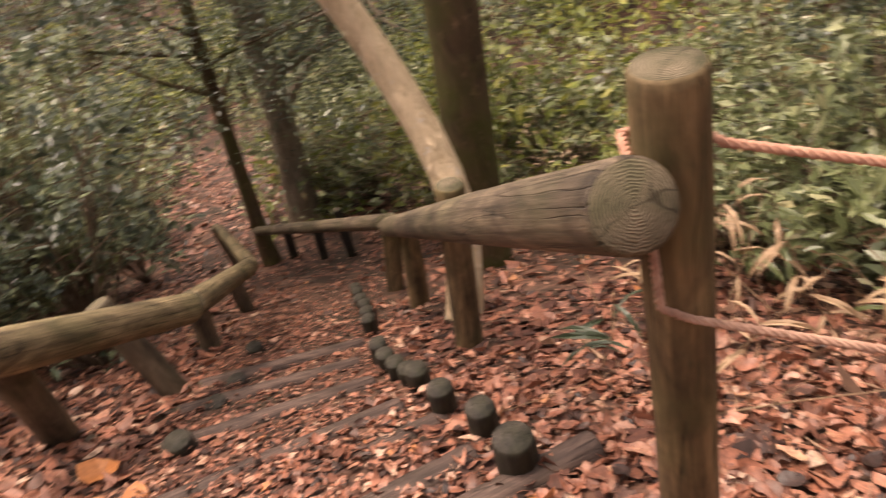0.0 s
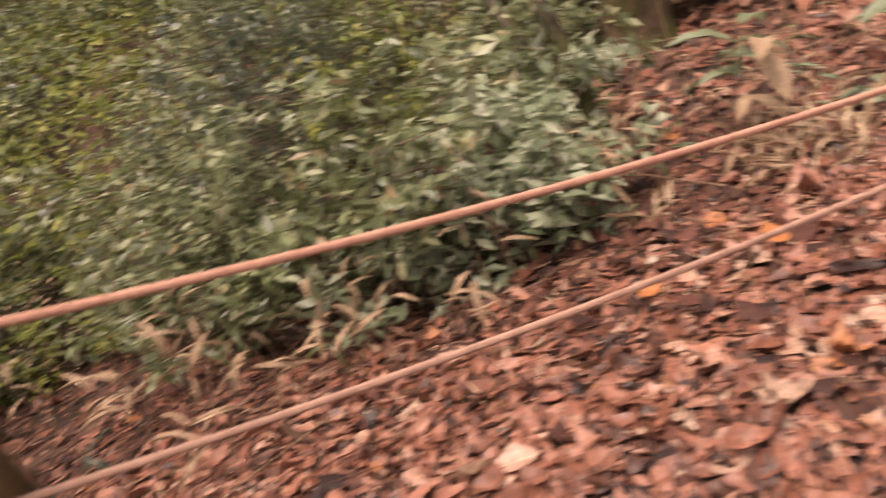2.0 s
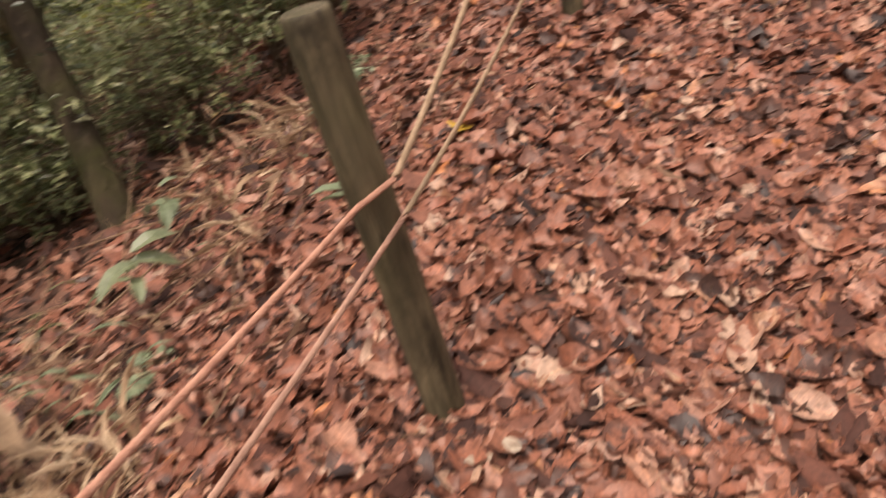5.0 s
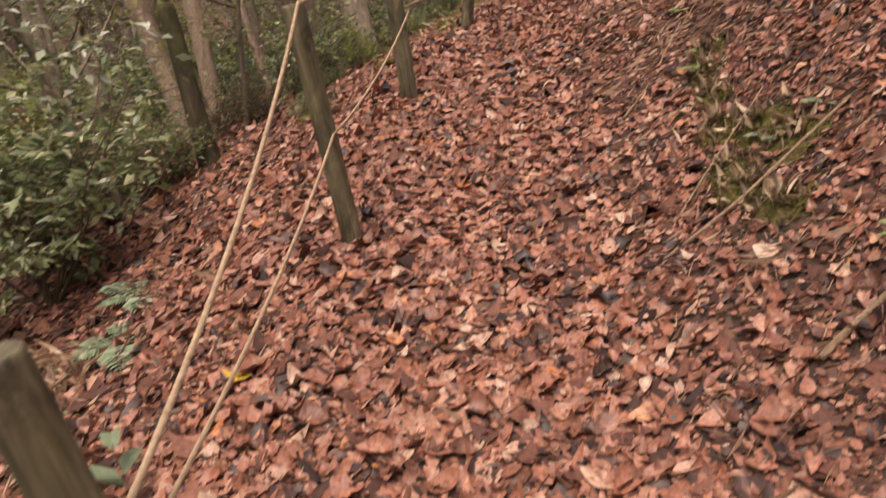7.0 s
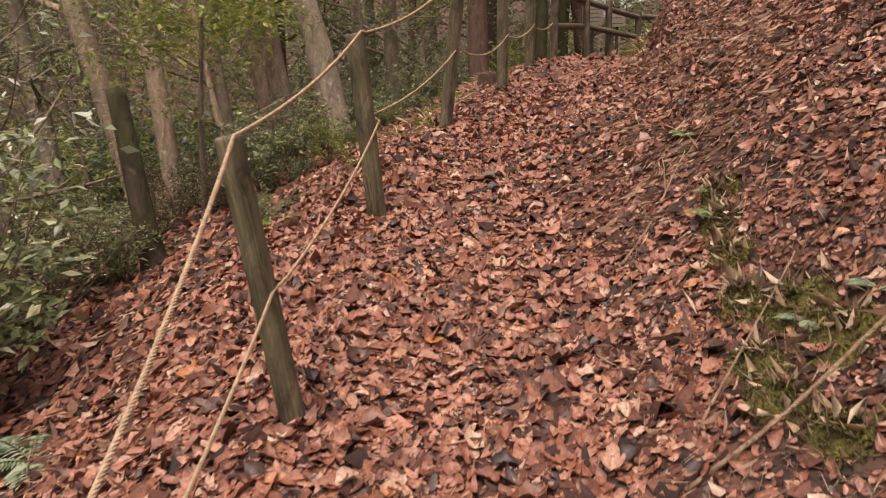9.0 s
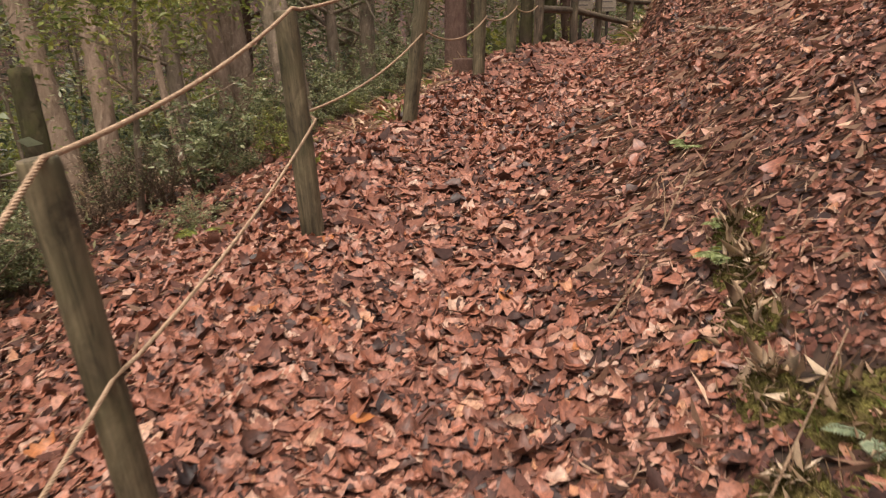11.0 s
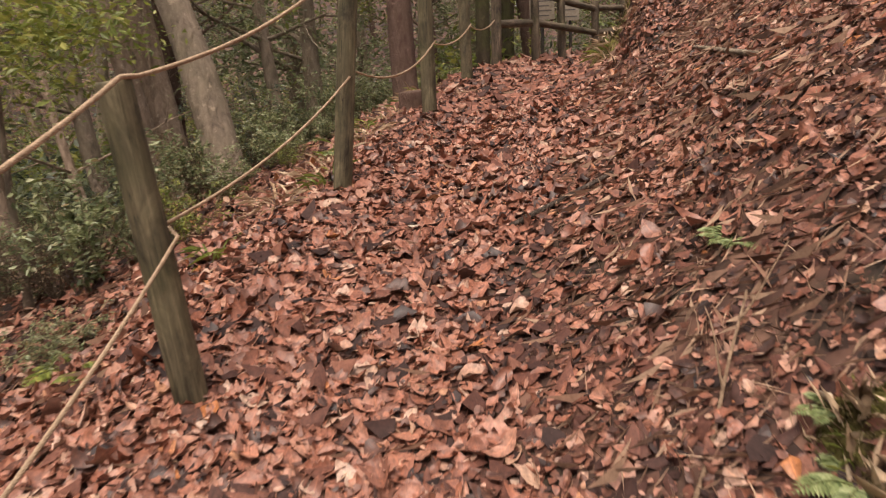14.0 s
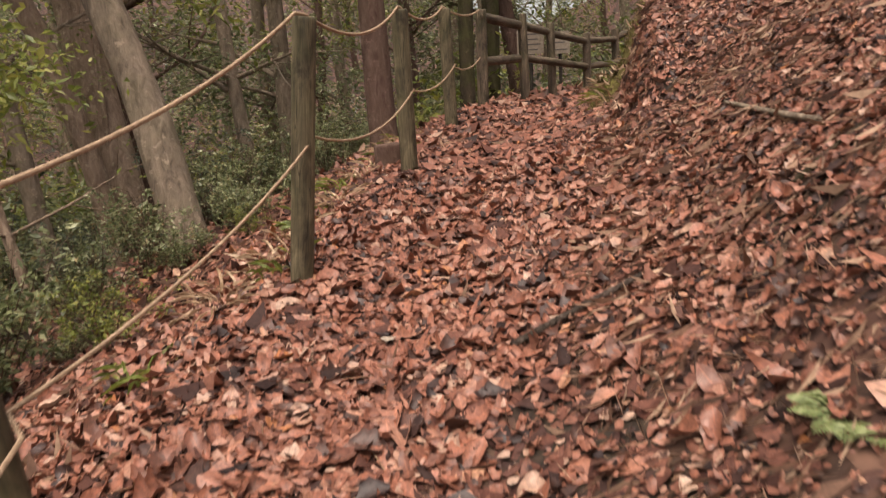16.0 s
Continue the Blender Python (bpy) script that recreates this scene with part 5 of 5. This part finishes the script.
def sign_board(x, y, z, turn, w, h, rows):
    th = thing("sign_board", (x, y, z), "small weathered notice board on a post beyond the fence", "sign", "notice boards")
    th.rotation_euler = (0, 0, radians(turn))
    ground_h = gz(x, y) - z
    set_along(part("post", round_log("post", 0.9 - ground_h, 0.025, 0.025, [wet_mat, wet_mat], 5, 10), th), (0, 0.03, ground_h - 0.1), (0, 0.03, 0.8))
    bm = bmesh.new()
    bmesh.ops.create_cube(bm, size=1)
    bmesh.ops.scale(bm, vec=(w, 0.02, h), verts=bm.verts)
    bmesh.ops.bevel(bm, geom=bm.edges[:], offset=0.004, segments=2)
    me = bpy.data.meshes.new("board")
    bm.to_mesh(me)
    bm.free()
    me.materials.append(sign_mat)
    part("board", me, th, "grey-white board", (0, 0, 0.62))
    for k in range(rows):
        bar = mesh_of("line_of_writing", np.array([(a, b, c) for a in (-w * 0.38, w * (0.38 - 0.1 * (k % 2))) for b in (-0.0125, -0.0105) for c in (-0.008, 0.008)]),
                      np.array([(0, 1, 3, 2), (4, 6, 7, 5), (0, 4, 5, 1), (2, 3, 7, 6), (0, 2, 6, 4), (1, 5, 7, 3)]), ink_mat)
        part("line_of_writing", bar, th, "", (0, 0, 0.62 + h * (0.32 - 0.64 * k / max(1, rows - 1))))
    return th


sign_board(14.35, -6.0, 1.95, -115, 0.34, 0.3, 4)
sign_board(14.85, -6.75, 1.95, -115, 0.26, 0.3, 3)

# ---- single leaves near the path, last ----
def loose_leaf(mat, x, y, size, seed, label):
    r = np.random.default_rng(seed)
    V, T = blades(np.zeros((1, 3)), np.array([[r.normal(), r.normal(), 0.05]]), np.array([[0, 0, 1.0]]) + r.normal(size=(1, 3)) * 0.2, np.array([size]), np.array([size * 0.65]), np.array([0.3]), np.array([0.15]), OUTLINE, 0.1, seed)
    ob = new("fallen_leaf", mesh_of("fallen_leaf", V, T, mat))
    ob.location = (x, y, gz(x, y) + 0.03)
    return tagged(ob, label, "leaf")


loose_leaf(yellow_mat, 5.02, 0.45, 0.12, 1, "yellow fallen leaf lying on brown leaves")
for k, (x, y, sz) in enumerate(((3.38, 1.92, 0.13), (-0.54, 2.29, 0.16), (-0.42, 2.2, 0.12), (3.1, 1.5, 0.11), (2.7, 1.75, 0.1), (6.25, -0.75, 0.1))):
    loose_leaf(orange_mat, x, y, sz, 40 + k, "large orange-brown fallen leaf among smaller ones")
for k, (x, y, sz) in enumerate(((3.5, 0.5, 0.075), (3.35, 0.95, 0.08), (3.55, 0.47, 0.06), (3.3, 1.05, 0.07), (2.95, 1.9, 0.06), (6.6, -1.4, 0.07), (8.6, -2.0, 0.07))):
    loose_leaf(pale_mat, x, y, sz, 20 + k, "pale buff fallen leaf lying upside down")

shapes = []
for k in range(8):
    q = np.random.default_rng(60 + k)
    V, T, S = crumpled(np.zeros((1, 3)), np.array([[0.0, 1.0, 0.0]]), np.array([[0.0, 0.0, 1.0]]), np.array([0.115]), np.array([q.uniform(0.055, 0.08)]), np.array([q.normal(0.15, 0.45)]), np.array([q.normal(0.2, 0.4)]), 70 + k)
    shapes.append(mesh_of("leaf", V, T, litter_piece_mat, None, True, S))
q = np.random.default_rng(88)
lx, ly = scatter(1400, 1.0, 11.0, -4.0, 2.2, 89, lambda x, y, o, r: (o > -0.8) & (o < 2.3))
for k in range(min(300, len(lx))):
    nrm = ground_n(np.array([lx[k]]), np.array([ly[k]]))[0] + q.normal(size=3) * 0.2
    ob = new("leaf", shapes[k % 8])
    ob.parent = ground
    ob.rotation_mode = "QUATERNION"
    ob.rotation_quaternion = Vector(nrm).to_track_quat("Z", "Y") @ Euler((0, 0, q.uniform(0, 6.28))).to_quaternion()
    ob.location = (lx[k], ly[k], gz(lx[k], ly[k]) + 0.028)
    sc = q.uniform(0.7, 1.2)
    ob.scale = (sc, sc, sc)
